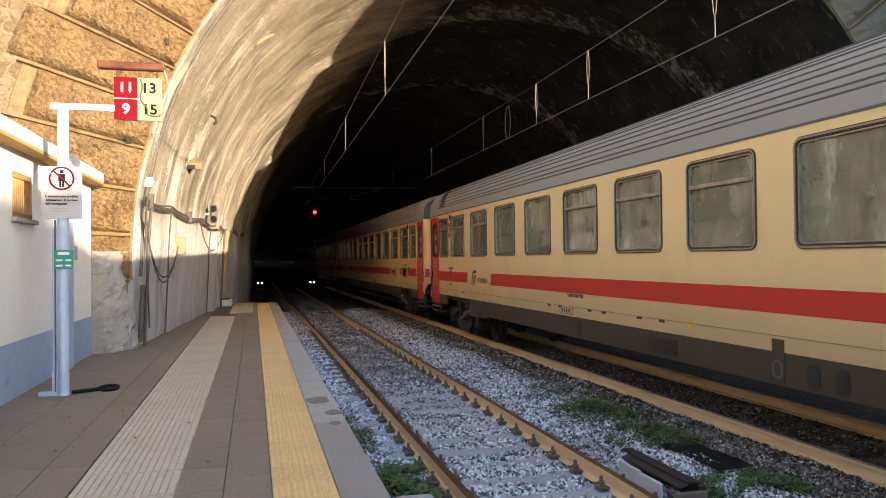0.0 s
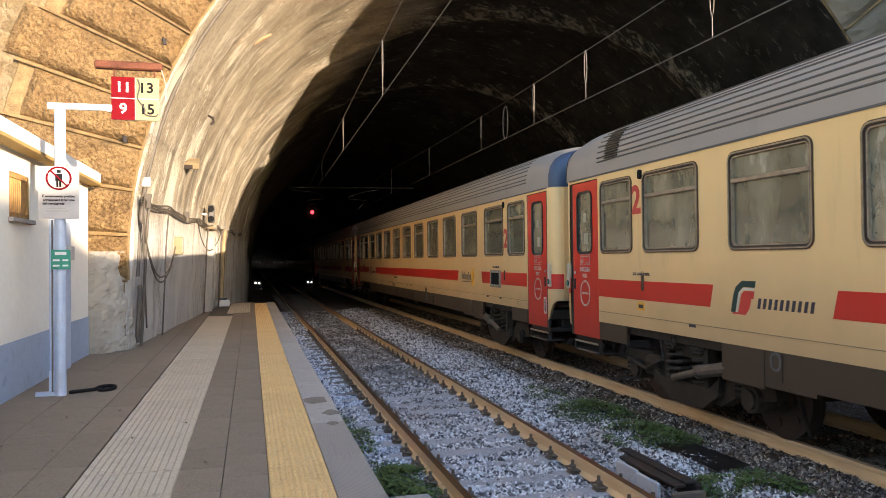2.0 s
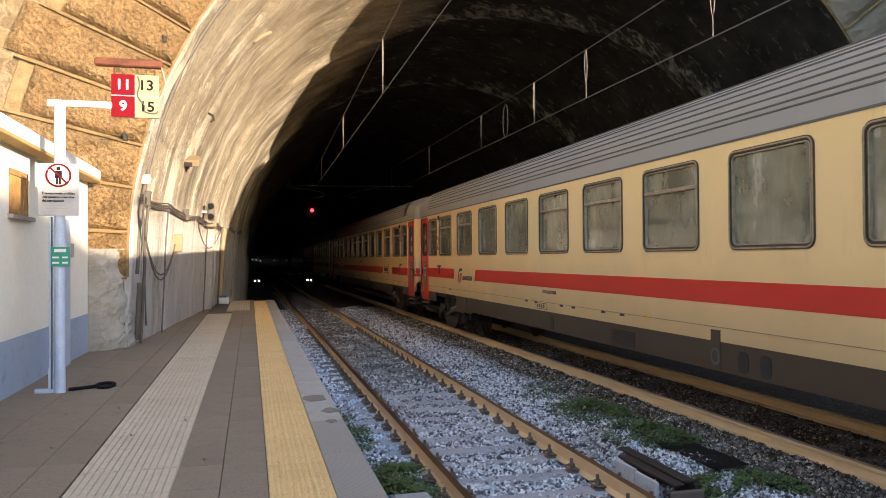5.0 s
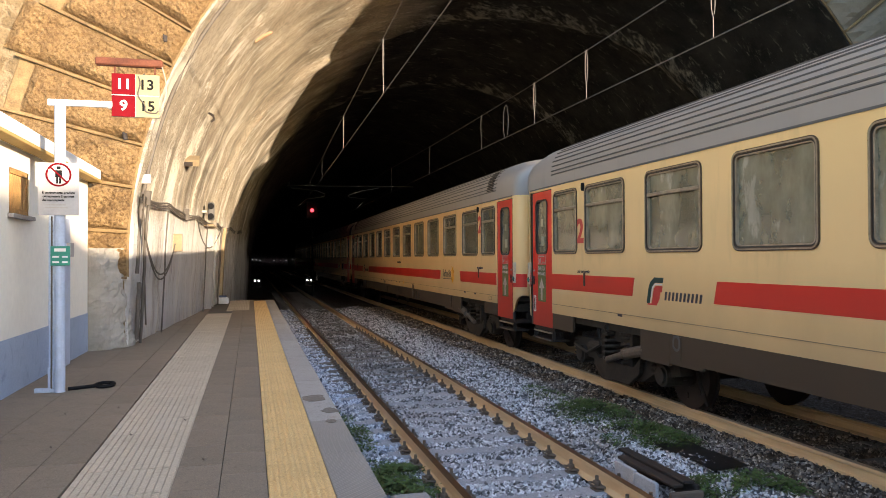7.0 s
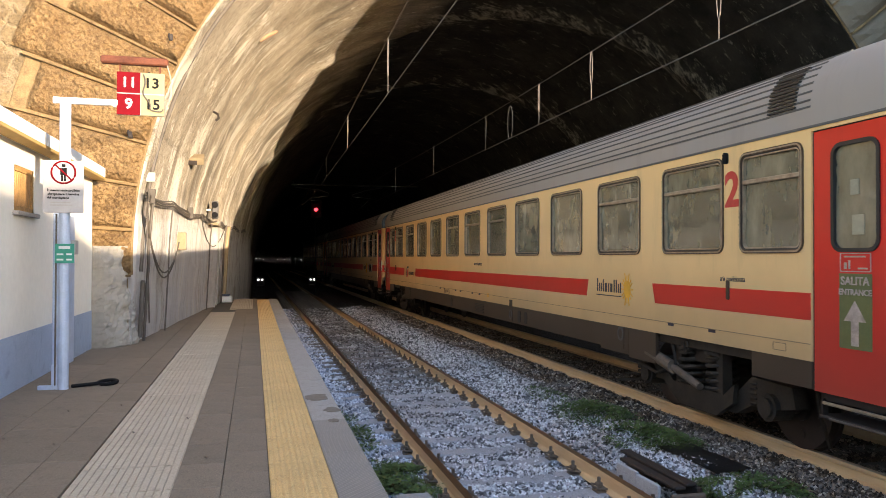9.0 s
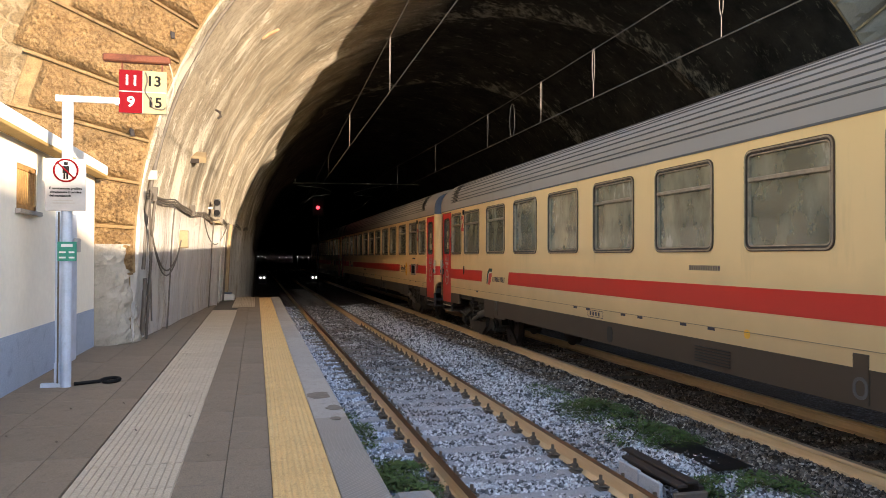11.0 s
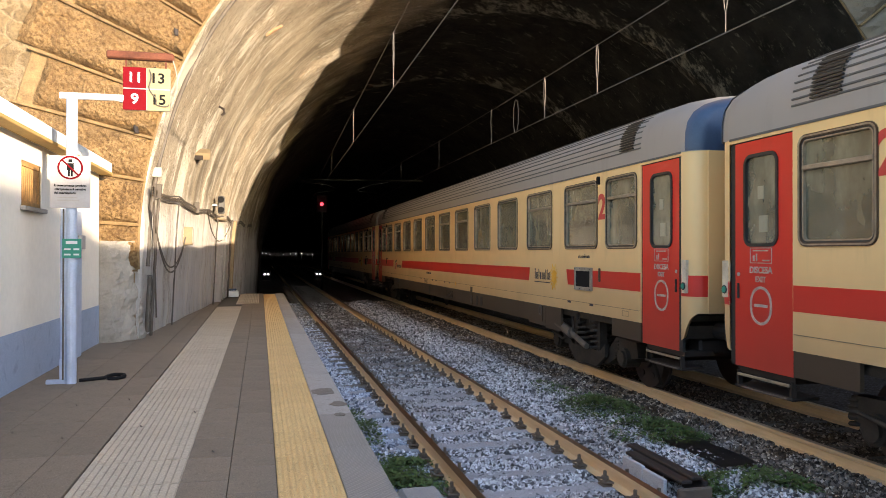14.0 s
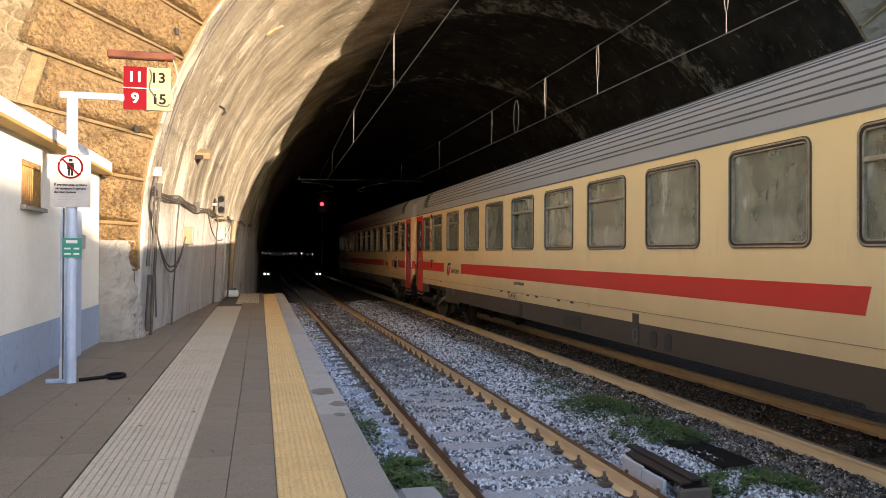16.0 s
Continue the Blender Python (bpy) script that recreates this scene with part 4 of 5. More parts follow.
                part("upper_step", boxes([(-1.34, -0.9, a + 0.05, b - 0.05, 0.72, 0.8)], 0.008), "iron", d)
                part("step_edge", boxes([(-1.4, -1.37, a + 0.08, b - 0.12, 0.69, 0.72)], 0.006), "bead", d, "worn bright step edge")
                part("lower_edge", boxes([(-1.4, -1.375, a + 0.12, b - 0.2, 0.555, 0.575)], 0.005), "damper", d)
                for y in (a + 0.07, b - 0.1):
                    part("step_hanger", boxes([(-1.37, -1.31, y, y + 0.03, 0.57, 0.74)]), "iron", d)
    # boxes and fittings on the sides
    for u in (2.85, 23.45):
        part("lock_handle", boxes([(-HALF - 0.025, -HALF, u - 0.03, u + 0.03, 1.6, 1.82)], 0.012), "winframe", co)
    for u in (2.88, 23.48):
        part("door_lamp", side_plate(u, 3.2, 0.07, 0.13, 0.034, -HALF - 0.035, -HALF), "darkbox", co)
    for u in (0.415, 25.945):
        pb = part("button_panel", side_plate(u, 1.76, 0.1, 0.42, 0.01, -HALF - 0.012, -HALF + 0.03), "panelpale", co, "pale button panel beside the door")
        part("button", disc((-HALF - 0.015, u, 1.64), (1, 0, 0), 0.036, 0.03, 14), "decalg", pb)
        part("button_rim", tube([(-HALF - 0.02, u + 0.042 * math.cos(k * math.tau / 16), 1.64 + 0.042 * math.sin(k * math.tau / 16)) for k in range(16)], 0.008, 5, closed=True), "gasket", pb)
    part("grab_line", boxes([(-HALF - 0.006, -HALF, 1.56, 24.8, 1.236, 1.243)]), "tan", co)
    # underframe: skirts, cut away over the bogies
    it = []
    for s in (-1, 1):
        x0, x1 = sorted((s * (HALF - 0.005), s * (HALF - 0.05)))
        it += [(x0, x1, 1.55, 2.45, 0.81, SILL), (x0, x1, 23.95, 24.81, 0.81, SILL), (x0, x1, 4.46, 5.2, 0.66, SILL), (x0, x1, 5.21, 6.1, 0.69, SILL), (x0, x1, 6.1, 20.2, 0.735, SILL), (x0, x1, 20.2, 20.95, 0.69, SILL), (x0, x1, 20.96, 21.69, 0.66, SILL)]
    part("skirt", boxes(it), "skirt", co, "dark grey underframe skirt")
    part("solebar", boxes([(-1.33, 1.33, 0.5, 25.9, 0.96, 1.12)]), "bogie", co)
    part("equipment_box", boxes([(-1.15, 1.15, 6.8, 10.2, 0.68, 0.96), (-1.2, 1.2, 11.0, 15.5, 0.7, 0.96), (-1.1, 1.1, 16.4, 19.4, 0.66, 0.96)], 0.03), "bogie", co)
    for u in (5.43, 10.3, 20.76):
        part("filler_ring", side_ring(u, 0.97 if u != 10.3 else 0.9, 0.17, 0.2, 0.08, 0.03, -HALF - 0.015, -HALF + 0.02), "rib", co)
        part("filler_hatch", boxes([(-HALF - 0.008, -HALF + 0.01, u - 0.09, u + 0.09, 0.76, SILL + (0.13 if u == 10.3 else -0.02))]), "skirt", co)
    for u in (9.8, 9.43, 15.2):
        part("foot_hole", side_plate(u, 0.89, 0.17, 0.24, 0.07, -HALF - 0.004, -HALF + 0.02), "gasket", co)
    part("skirt_grille", boxes([(-HALF - 0.012, -HALF, 12.2, 12.9, 0.8 + 0.035 * k, 0.815 + 0.035 * k) for k in range(6)]), "gasket", co)
    # bogies
    for uc in (3.7, 22.7):
        bg = part("bogie", bogie_frame(uc), "bogie", co, "dusty two-axle bogie")
        sg = 1 if uc < 13 else -1
        for s in (-1, 1):
            for u in (uc - 0.3, uc + 0.3):
                sp = tube([(s * 1.12 + 0.17 * math.cos(k * 0.8), u + 0.17 * math.sin(k * 0.8), 0.46 + 0.0115 * k) for k in range(40)], 0.028, 6)
                part("coil_spring", sp, "bogie", bg)
                part("spring_seat", disc((s * 1.12, u, 0.93), (0, 0, 1), 0.21, 0.04, 16), "bogie", bg)
            # deep pan that carries the springs
            pn = bmesh.new()
            prof = [(-0.75, 0.62), (-0.55, 0.47), (0.55, 0.47), (0.75, 0.62), (0.72, 0.4), (0.4, 0.2), (-0.4, 0.2), (-0.72, 0.4)]
            for x in (s * 1.27, s * 1.21):
                pn.faces.new([pn.verts.new((x, uc + p, z)) for p, z in prof])
            pn.verts.ensure_lookup_table()
            for k in range(8):
                pn.faces.new((pn.verts[k], pn.verts[(k + 1) % 8], pn.verts[8 + (k + 1) % 8], pn.verts[8 + k]))
            part("spring_pan", pn, "bogie", bg)
            dm = tube([(s * 1.33, uc + sg * 1.05, 0.78), (s * 1.33, uc + sg * 0.45, 0.66)], 0.08, 12)
            tube([(s * 1.33, uc + sg * 0.45, 0.66), (s * 1.32, uc - sg * 0.15, 0.5)], 0.05, 10, dm)
            disc((s * 1.33, uc + sg * 0.45, 0.66), (0, 1, -0.2 * sg), 0.09, 0.05, 12, dm)
            part("damper", dm, "damper", bg, "dusty grey damper tube")
            part("chain_hook", tube([(s * 1.36, uc + 0.1 + 0.05 * math.cos(k * math.tau / 10), 0.97 + 0.07 * math.sin(k * math.tau / 10)) for k in range(10)], 0.014, 5, closed=True), "bogie", bg)
            part("brake_pipe", tube([(s * 1.3, uc + 0.5, 0.95), (s * 1.32, uc + 0.4, 0.7), (s * 1.3, uc + 0.9, 0.52), (s * 1.3, uc + 1.4, 0.6)], 0.025, 6), "bogie", bg)
            part("brake_cylinder", disc((s * 1.2, uc + 0.75, 0.62), (0, 1, 0), 0.1, 0.35, 12), "bogie", bg)
            part("sand_pipe", tube([(s * 1.15, uc - 1.9, 0.9), (s * 1.05, uc - 1.85, 0.5), (s * 0.85, uc - 1.75, 0.12)], 0.022, 6), "bogie", bg)
            for u in (uc - 1.28, uc + 1.28):
                part("primary_spring", tube([(s * 1.1 + 0.09 * math.cos(k * 0.9), u + 0.3 + 0.09 * math.sin(k * 0.9), 0.42 + 0.008 * k) for k in range(36)], 0.02, 5), "bogie", bg)
                ax = disc((s * 1.12, u, 0.46), (1, 0, 0), 0.15, 0.24, 14)
                disc((s * 1.25, u, 0.46), (1, 0, 0), 0.11, 0.06, 14, ax)
                part("axle_box", ax, "bogie", bg)
    for u in AXLES:
        bm = bmesh.new()
        tube([(-1.1, 0, 0), (1.1, 0, 0)], 0.08, 10, bm)
        for s in (-1, 1):
            disc((s * 0.755, 0, 0), (1, 0, 0), 0.46, 0.11, 40, bm)
            disc((s * 0.69, 0, 0), (1, 0, 0), 0.49, 0.03, 40, bm)
            disc((s * 0.83, 0, 0), (1, 0, 0), 0.16, 0.06, 16, bm)
            for k in range(6):
                a = k * math.tau / 6
                disc((s * 0.815, 0.3 * math.cos(a), 0.3 * math.sin(a)), (1, 0, 0), 0.05, 0.02, 8, bm)
        smooth(part("wheelset", bm, "wheel", co, "steel wheelset", pose(0, u, 0.46)))
    # gangway, buffers, coupling hoses
    for e, sg in ((0.2, -1), (26.2, 1)):
        bm = bmesh.new()
        for k in range(4):
            y0 = e + sg * (0.005 + 0.045 * k)
            y1 = y0 + sg * 0.032
            a, b = sorted((y0, y1))
            for x0, x1, z0, z1 in ((-0.72, -0.5, 1.1, 3.35), (0.5, 0.72, 1.1, 3.35), (-0.72, 0.72, 3.15, 3.38)):
                sub = boxes([(x0, x1, a, b, z0, z1)])
                me = bpy.data.meshes.new("bellow")
                sub.to_mesh(me)
                bm.from_mesh(me)
                bpy.data.meshes.remove(me)
        part("gangway_bellows", bm, "gasket", co, "black rubber gangway bellows")
        part("drawgear", boxes([(-0.45, 0.45, e - 0.16, e + 0.16, 0.62, 0.95), (-1.1, 1.1, e - sg * 0.5 - 0.15, e - sg * 0.5 + 0.15, 0.75, 0.95)], 0.03), "iron", co, "black coupling gear")
        for x in (-0.87, 0.87):
            bf = bmesh.new()
            disc((x, e - sg * 0.12, 1.06), (0, 1, 0), 0.11, 0.3, 12, bf)
            disc((x, e + sg * 0.15, 1.06), (0, 1, 0), 0.2, 0.05, 20, bf)
            part("buffer", bf, "iron", co)
        hs = bmesh.new()
        for x in (-0.55, -0.35, 0.4):
            tube([(x, e - sg * 0.05, 0.95), (x, e + sg * 0.1, 0.6), (x, e + sg * 0.19, 0.45)], 0.028, 6, hs)
        part("coupling_hoses", hs, "gasket", co)
    return co


def slanted(x0, x1, a, b, z0, z1, lean0, lean1):
    """A thin stripe with slanted ends."""
    bm = bmesh.new()
    v = [[bm.verts.new((x, y, z)) for y, z in ((a, z0), (b, z0), (b + lean1, z1), (a + lean0, z1))] for x in (x0, x1)]
    bm.faces.new(v[0])
    bm.faces.new(v[1][::-1])
    for k in range(4):
        bm.faces.new((v[0][k], v[1][k], v[1][(k + 1) % 4], v[0][(k + 1) % 4]))
    return bm


def cool_air_wording(co, u, z):
    """Two small words stencilled over the stripe."""
    turn = Matrix.Rotation(radians(-90), 4, "Z") @ Matrix.Rotation(radians(90), 4, "X")
    for body, du in (("aria", 0.18), ("condizionata", -0.06)):
        lettering("wording", body, 0.088, "decald", co, Matrix.Translation((-HALF - 0.002, u + du, z)) @ turn, stretch=0.74)


def side_marks(co, shift, heights, stripe_z, number_z):
    """Red stripe, class numerals, emblems and small stencilled lettering; shift moves the front emblem."""
    xf = -HALF - 0.003
    for s in (-1, 1):
        x0, x1 = sorted((s * HALF, s * (HALF + 0.004)))
        for a, b, l0, l1 in ((1.55, 4.12 if shift else 4.46, 0, 0.07), (6.1 if shift else 6.6, 19.97, -0.07, -0.07), (21.9, 24.81, -0.07, 0)):
            part("red_stripe", slanted(x0, x1, a, b, stripe_z, stripe_z + 0.262, l0, l1), "red", co)
    turn = Matrix.Rotation(radians(-90), 4, "Z") @ Matrix.Rotation(radians(90), 4, "X")
    for u, z in zip((2.78, 23.62), heights):
        lettering("class_numeral", "2", 0.54, "decalr", co, Matrix.Translation((xf, u, z)) @ turn, "red numeral of the coach class", 0.016)
    # front emblem: a row of dark bars over a line, with a yellow sun
    u0 = 6.22 + shift
    for w, h, du in ((0.035, 0.2, 0.0), (0.035, 0.13, 0.07), (0.035, 0.13, 0.13), (0.035, 0.19, 0.2), (0.07, 0.13, 0.27), (0.035, 0.13, 0.38), (0.07, 0.13, 0.45), (0.035, 0.19, 0.56), (0.035, 0.19, 0.63), (0.035, 0.13, 0.7), (0.035, 0.15, 0.76)):
        part("emblem_bar", boxes([(xf, -HALF, u0 - du - w, u0 - du, 1.56, 1.56 + h)]), "decald", co)
    part("emblem_line", boxes([(xf, -HALF, u0 - 0.8, u0 + 0.02, 1.5, 1.515)]), "decald", co)
    uc = u0 - 0.98
    sun_mark = part("sun_emblem", side_plate(uc, 1.62, 0.2, 0.25, 0.1, xf + 0.001, -HALF), "decaly", co, "yellow sun emblem")
    for k in range(16):
        a = k * math.tau / 16
        part("ray", tube([(xf + 0.001, uc + 0.1 * math.cos(a), 1.62 + 0.12 * math.sin(a)), (xf + 0.001, uc + 0.17 * math.cos(a), 1.62 + (0.25 if k % 2 else 0.2) * math.sin(a))], 0.009, 4), "decaly", sun_mark)
    # rear emblem: green, white and red swoosh with a row of bars
    for name, mt, pts in (("emblem_green", "emgreen", ((21.5, 1.44), (21.42, 1.44), (21.36, 1.66), (21.28, 1.72), (21.08, 1.72), (21.06, 1.79), (21.3, 1.79), (21.41, 1.72), (21.45, 1.64))),
                          ("emblem_white", "decalw", ((21.41, 1.44), (21.39, 1.44), (21.33, 1.65), (21.27, 1.69), (21.1, 1.69), (21.1, 1.71), (21.28, 1.71), (21.35, 1.66))),
                          ("emblem_red", "decalr", ((21.48, 1.42), (21.24, 1.42), (21.17, 1.5), (21.14, 1.6), (21.1, 1.6), (21.09, 1.68), (21.26, 1.68), (21.31, 1.64), (21.37, 1.44), (21.47, 1.44)))):
        bm = bmesh.new()
        fr = bm.faces.new([bm.verts.new((xf, u, z)) for u, z in pts])
        bmesh.ops.solidify(bm, geom=[fr], thickness=0.002)
        part(name, bm, mt, co)
    for k in range(10):
        part("emblem_letter", slanted(xf, -HALF, 20.22 + 0.087 * k, 20.265 + 0.087 * k, 1.5, 1.61, -0.025, -0.025), "decald", co)
    for a, n, step, w, z, h in ((12.4 if number_z > 1.5 else 15.0, 13, 0.05, 0.03, number_z, 0.06),):
        for k in range(n):
            part("stencil_bar", boxes([(xf, -HALF, a + step * k, a + step * k + w, z, z + h)]), "decald", co)
    for a in (12.5, 13.1, 14.2, 14.7, 15.9, 16.4, 3.1, 4.0, 22.2):
        part("stencil_mark", boxes([(xf, -HALF, a, a + 0.14, 1.2, 1.235)]), "decald", co)
    part("yellow_mark", side_plate(11.9, 1.22, 0.1, 0.1, 0.04, xf, -HALF), "decaly", co)


def end_fairing(co, rear):
    bm = bmesh.new()
    prev = None
    for e in (0.225, 0.27, 0.31, 0.35, 0.4):
        half = roof_section(e, 0.008)
        u = 26.4 - e if rear else e
        cur = [bm.verts.new((x, u, z)) for x, z in half + [(-x, z) for x, z in half[-2::-1]]]
        if prev:
            for i in range(len(cur) - 1):
                bm.faces.new((prev[i], prev[i + 1], cur[i + 1], cur[i]))
        else:
            bm.faces.new(cur)
        prev = cur
    smooth(part("end_fairing", bm, "blue", co, "dark blue roof end fairing"))


def destination_panel(co, u, text_z):
    pa = part("destination_panel", side_ring(u, 1.63, 0.68, 0.38, 0.02, 0.06, -HALF - 0.03, -HALF), "panelframe", co, "grey framed destination panel")
    for k in range(4):
        for z in (1.465, 1.795):
            part("screw", boxes([(-HALF - 0.034, -HALF - 0.028, u - 0.3 + 0.2 * k - 0.008, u - 0.3 + 0.2 * k + 0.008, z - 0.008, z + 0.008)]), "iron", pa)
    cool_air_wording(co, u, text_z)
    part("panel_screen", boxes([(-HALF - 0.02, -HALF - 0.002, u - 0.28, u + 0.28, 1.49, 1.77)]), "darkbox", pa)


def door_notice(d, mid, entrance):
    """Lettered notice on a door leaf: the way out (white ring) or the way in (green, arrow)."""
    xo = -HALF + 0.02
    lx = xo - 0.004
    turn = Matrix.Rotation(radians(-90), 4, "Z") @ Matrix.Rotation(radians(90), 4, "X")
    part("notice_frame", side_ring(mid, 2.03, 0.36, 0.17, 0.01, 0.008, lx, xo), "faintwhite", d)
    for y0, y1, z0, z1 in ((-0.12, 0.13, 2.075, 2.09), (-0.14, -0.03, 1.97, 1.985), (0.1, 0.13, 1.97, 2.03), (0.06, 0.08, 1.97, 2.05)):
        part("notice_bar", boxes([(lx, xo, mid + y0, mid + y1, z0, z1)]), "faintwhite", d)
    if entrance:
        part("green_panel", boxes([(lx + 0.001, xo, mid - 0.19, mid + 0.19, 1.25, 1.93)]), "notice", d, "green entrance notice")
        lx -= 0.004
        lettering("wording", "SALITA", 0.105, "faintwhite", d, Matrix.Translation((lx, mid, 1.86)) @ turn, bold=0.002)
        lettering("wording", "ENTRANCE", 0.075, "faintwhite", d, Matrix.Translation((lx, mid, 1.76)) @ turn, bold=0.002)
        bm = bmesh.new()
        v = [bm.verts.new((lx, mid + p, z)) for p, z in ((-0.045, 1.28), (-0.045, 1.5), (-0.13, 1.5), (0.0, 1.69), (0.13, 1.5), (0.045, 1.5), (0.045, 1.28))]
        bmesh.ops.solidify(bm, geom=[bm.faces.new(v)], thickness=0.003)
        part("arrow", bm, "faintwhite", d)
    else:
        lettering("wording", "DISCESA", 0.1, "faintwhite", d, Matrix.Translation((lx, mid, 1.87)) @ turn, bold=0.002)
        lettering("wording", "EXIT", 0.085, "faintwhite", d, Matrix.Translation((lx, mid, 1.77)) @ turn, bold=0.002)
        part("no_entry_ring", side_ring(mid, 1.49, 0.36, 0.42, 0.18, 0.03, lx, xo), "faintwhite", d)
        part("no_entry_bar", boxes([(lx, xo, mid - 0.11, mid + 0.11, 1.475, 1.505)]), "faintwhite", d)


def bogie_frame(uc):
    bm = bmesh.new()
    for s in (-1, 1):
        prof = [(-1.65, 0.5), (-1.6, 0.72), (-0.95, 0.74), (-0.6, 0.46), (0.6, 0.46), (0.95, 0.74), (1.6, 0.72), (1.65, 0.5), (1.25, 0.42), (0.95, 0.42), (0.65, 0.27), (-0.65, 0.27), (-0.95, 0.42), (-1.25, 0.42)]
        x0, x1 = s * 1.0, s * 1.18
        a, b = [bm.verts.new((x0, uc + p, z)) for p, z in prof], [bm.verts.new((x1, uc + p, z)) for p, z in prof]
        bm.faces.new(a)
        bm.faces.new(b[::-1])
        for k in range(len(prof)):
            bm.faces.new((a[k], b[k], b[(k + 1) % len(prof)], a[(k + 1) % len(prof)]))
    for x0, x1, y0, y1, z0, z1 in ((-1.2, 1.2, uc - 0.3, uc + 0.3, 0.78, 0.96), (-1.0, 1.0, uc - 0.25, uc + 0.25, 0.3, 0.6), (-1.25, -1.12, uc - 0.5, uc - 0.38, 0.45, 0.96), (-1.25, -1.12, uc + 0.38, uc + 0.5, 0.45, 0.96)):
        v = [bm.verts.new(p) for p in ((x0, y0, z0), (x1, y0, z0), (x1, y1, z0), (x0, y1, z0), (x0, y0, z1), (x1, y0, z1), (x1, y1, z1), (x0, y1, z1))]
        for f in ((3, 2, 1, 0), (4, 5, 6, 7), (0, 1, 5, 4), (1, 2, 6, 5), (2, 3, 7, 6), (3, 0, 4, 7)):
            bm.faces.new([v[i] for i in f])
    return bm


GAPS = (-43.42, -17.02, 9.38, 35.78, 62.18)


def travel(t):
    """Metres that the train has come towards the platform, counted from 8 s."""
    q = t - 8.0
    return 4.746 * q - 0.341 * q ** 2 / 20 + 0.018 * q ** 3 / 400 - 1.397 * q ** 4 / 8000 + 0.08 * max(0.0, t - 15.0) ** 2


def build_train():
    first = build_coach()
    at = lambda g: pose(TRACKS[1], g - travel(0), -0.55)
    first.matrix_basis = at(GAPS[0])
    train = [first] + [copy_thing(first, at(g)) for g in GAPS[1:]]
    ends = ((False, False), (False, True), (True, False), (False, False), (False, False))
    for n, co in enumerate(train):
        for d in [c for c in co.children if c.data.name.startswith("door") and c.get("label")]:
            box = [Vector(v) for v in d.bound_box]
            if box[0].x > 0:
                continue
            mid = 1.015 if box[0].y < 5 else 25.345
            door_notice(d, mid, ends[n][0 if mid < 5 else 1])
        side_marks(co, -0.47 if n == 3 else 0.0, ((2.47, 2.84), (2.47, 2.47), (2.82, 2.9), (2.76, 2.6), (2.6, 2.6))[n], 1.47 if n in (0, 2) else 1.512, 1.9 if n == 2 else 1.4)
        for c in [c for c in co.children if n in (0, 2) and c.data.name.startswith("end_stripe")]:
            c.matrix_basis = pose(0, 0, -0.042)
        if n != 2:
            destination_panel(co, 3.46, 2.0 if n == 3 else 1.885)
        else:
            cool_air_wording(co, 2.78, 1.835)
        if n != 2:
            cool_air_wording(co, 23.5, 1.835)
        if n == 1:
            for c in [c for c in co.children if c.data.name.startswith("roof_vent")]:
                bpy.data.objects.remove(c)
            for u in (0.66, 25.7):
                pk = part("handle_pocket", side_ring(u, 1.2, 0.11, 0.3, 0.015, 0.02, -HALF + 0.012, -HALF + 0.03), "decalw", co)
                part("pull", boxes([(-HALF + 0.008, -HALF + 0.02, u - 0.012, u + 0.012, 1.1, 1.3)]), "rust", pk)
        if n == 0:
            part("yellow_plate", boxes([(-HALF - 0.004, -HALF, 23.42, 23.6, 1.33, 1.44)]), "decaly", co, "small yellow plate")
            part("plate_bar", boxes([(-HALF - 0.006, -HALF, 23.45, 23.57, 1.36, 1.41)]), "decald", co)
        for k in range(4):
            part("stencil_bar", boxes([(-HALF - 0.003, -HALF, 15.55 + 0.1 * k, 15.6 + 0.1 * k, 1.13, 1.19)]), "decald", co)
        part("chalk_mark", side_ring(15.7, 1.16, 0.55, 0.11, 0.01, 0.008, -HALF - 0.003, -HALF), "decald", co)
        part("stencil_frame", side_ring(2.0, 1.17, 0.2, 0.08, 0.008, 0.006, -HALF - 0.003, -HALF), "tan", co)
        if n in (1, 3):
            end_fairing(co, False)
        if n in (0, 2):
            end_fairing(co, True)
    return train


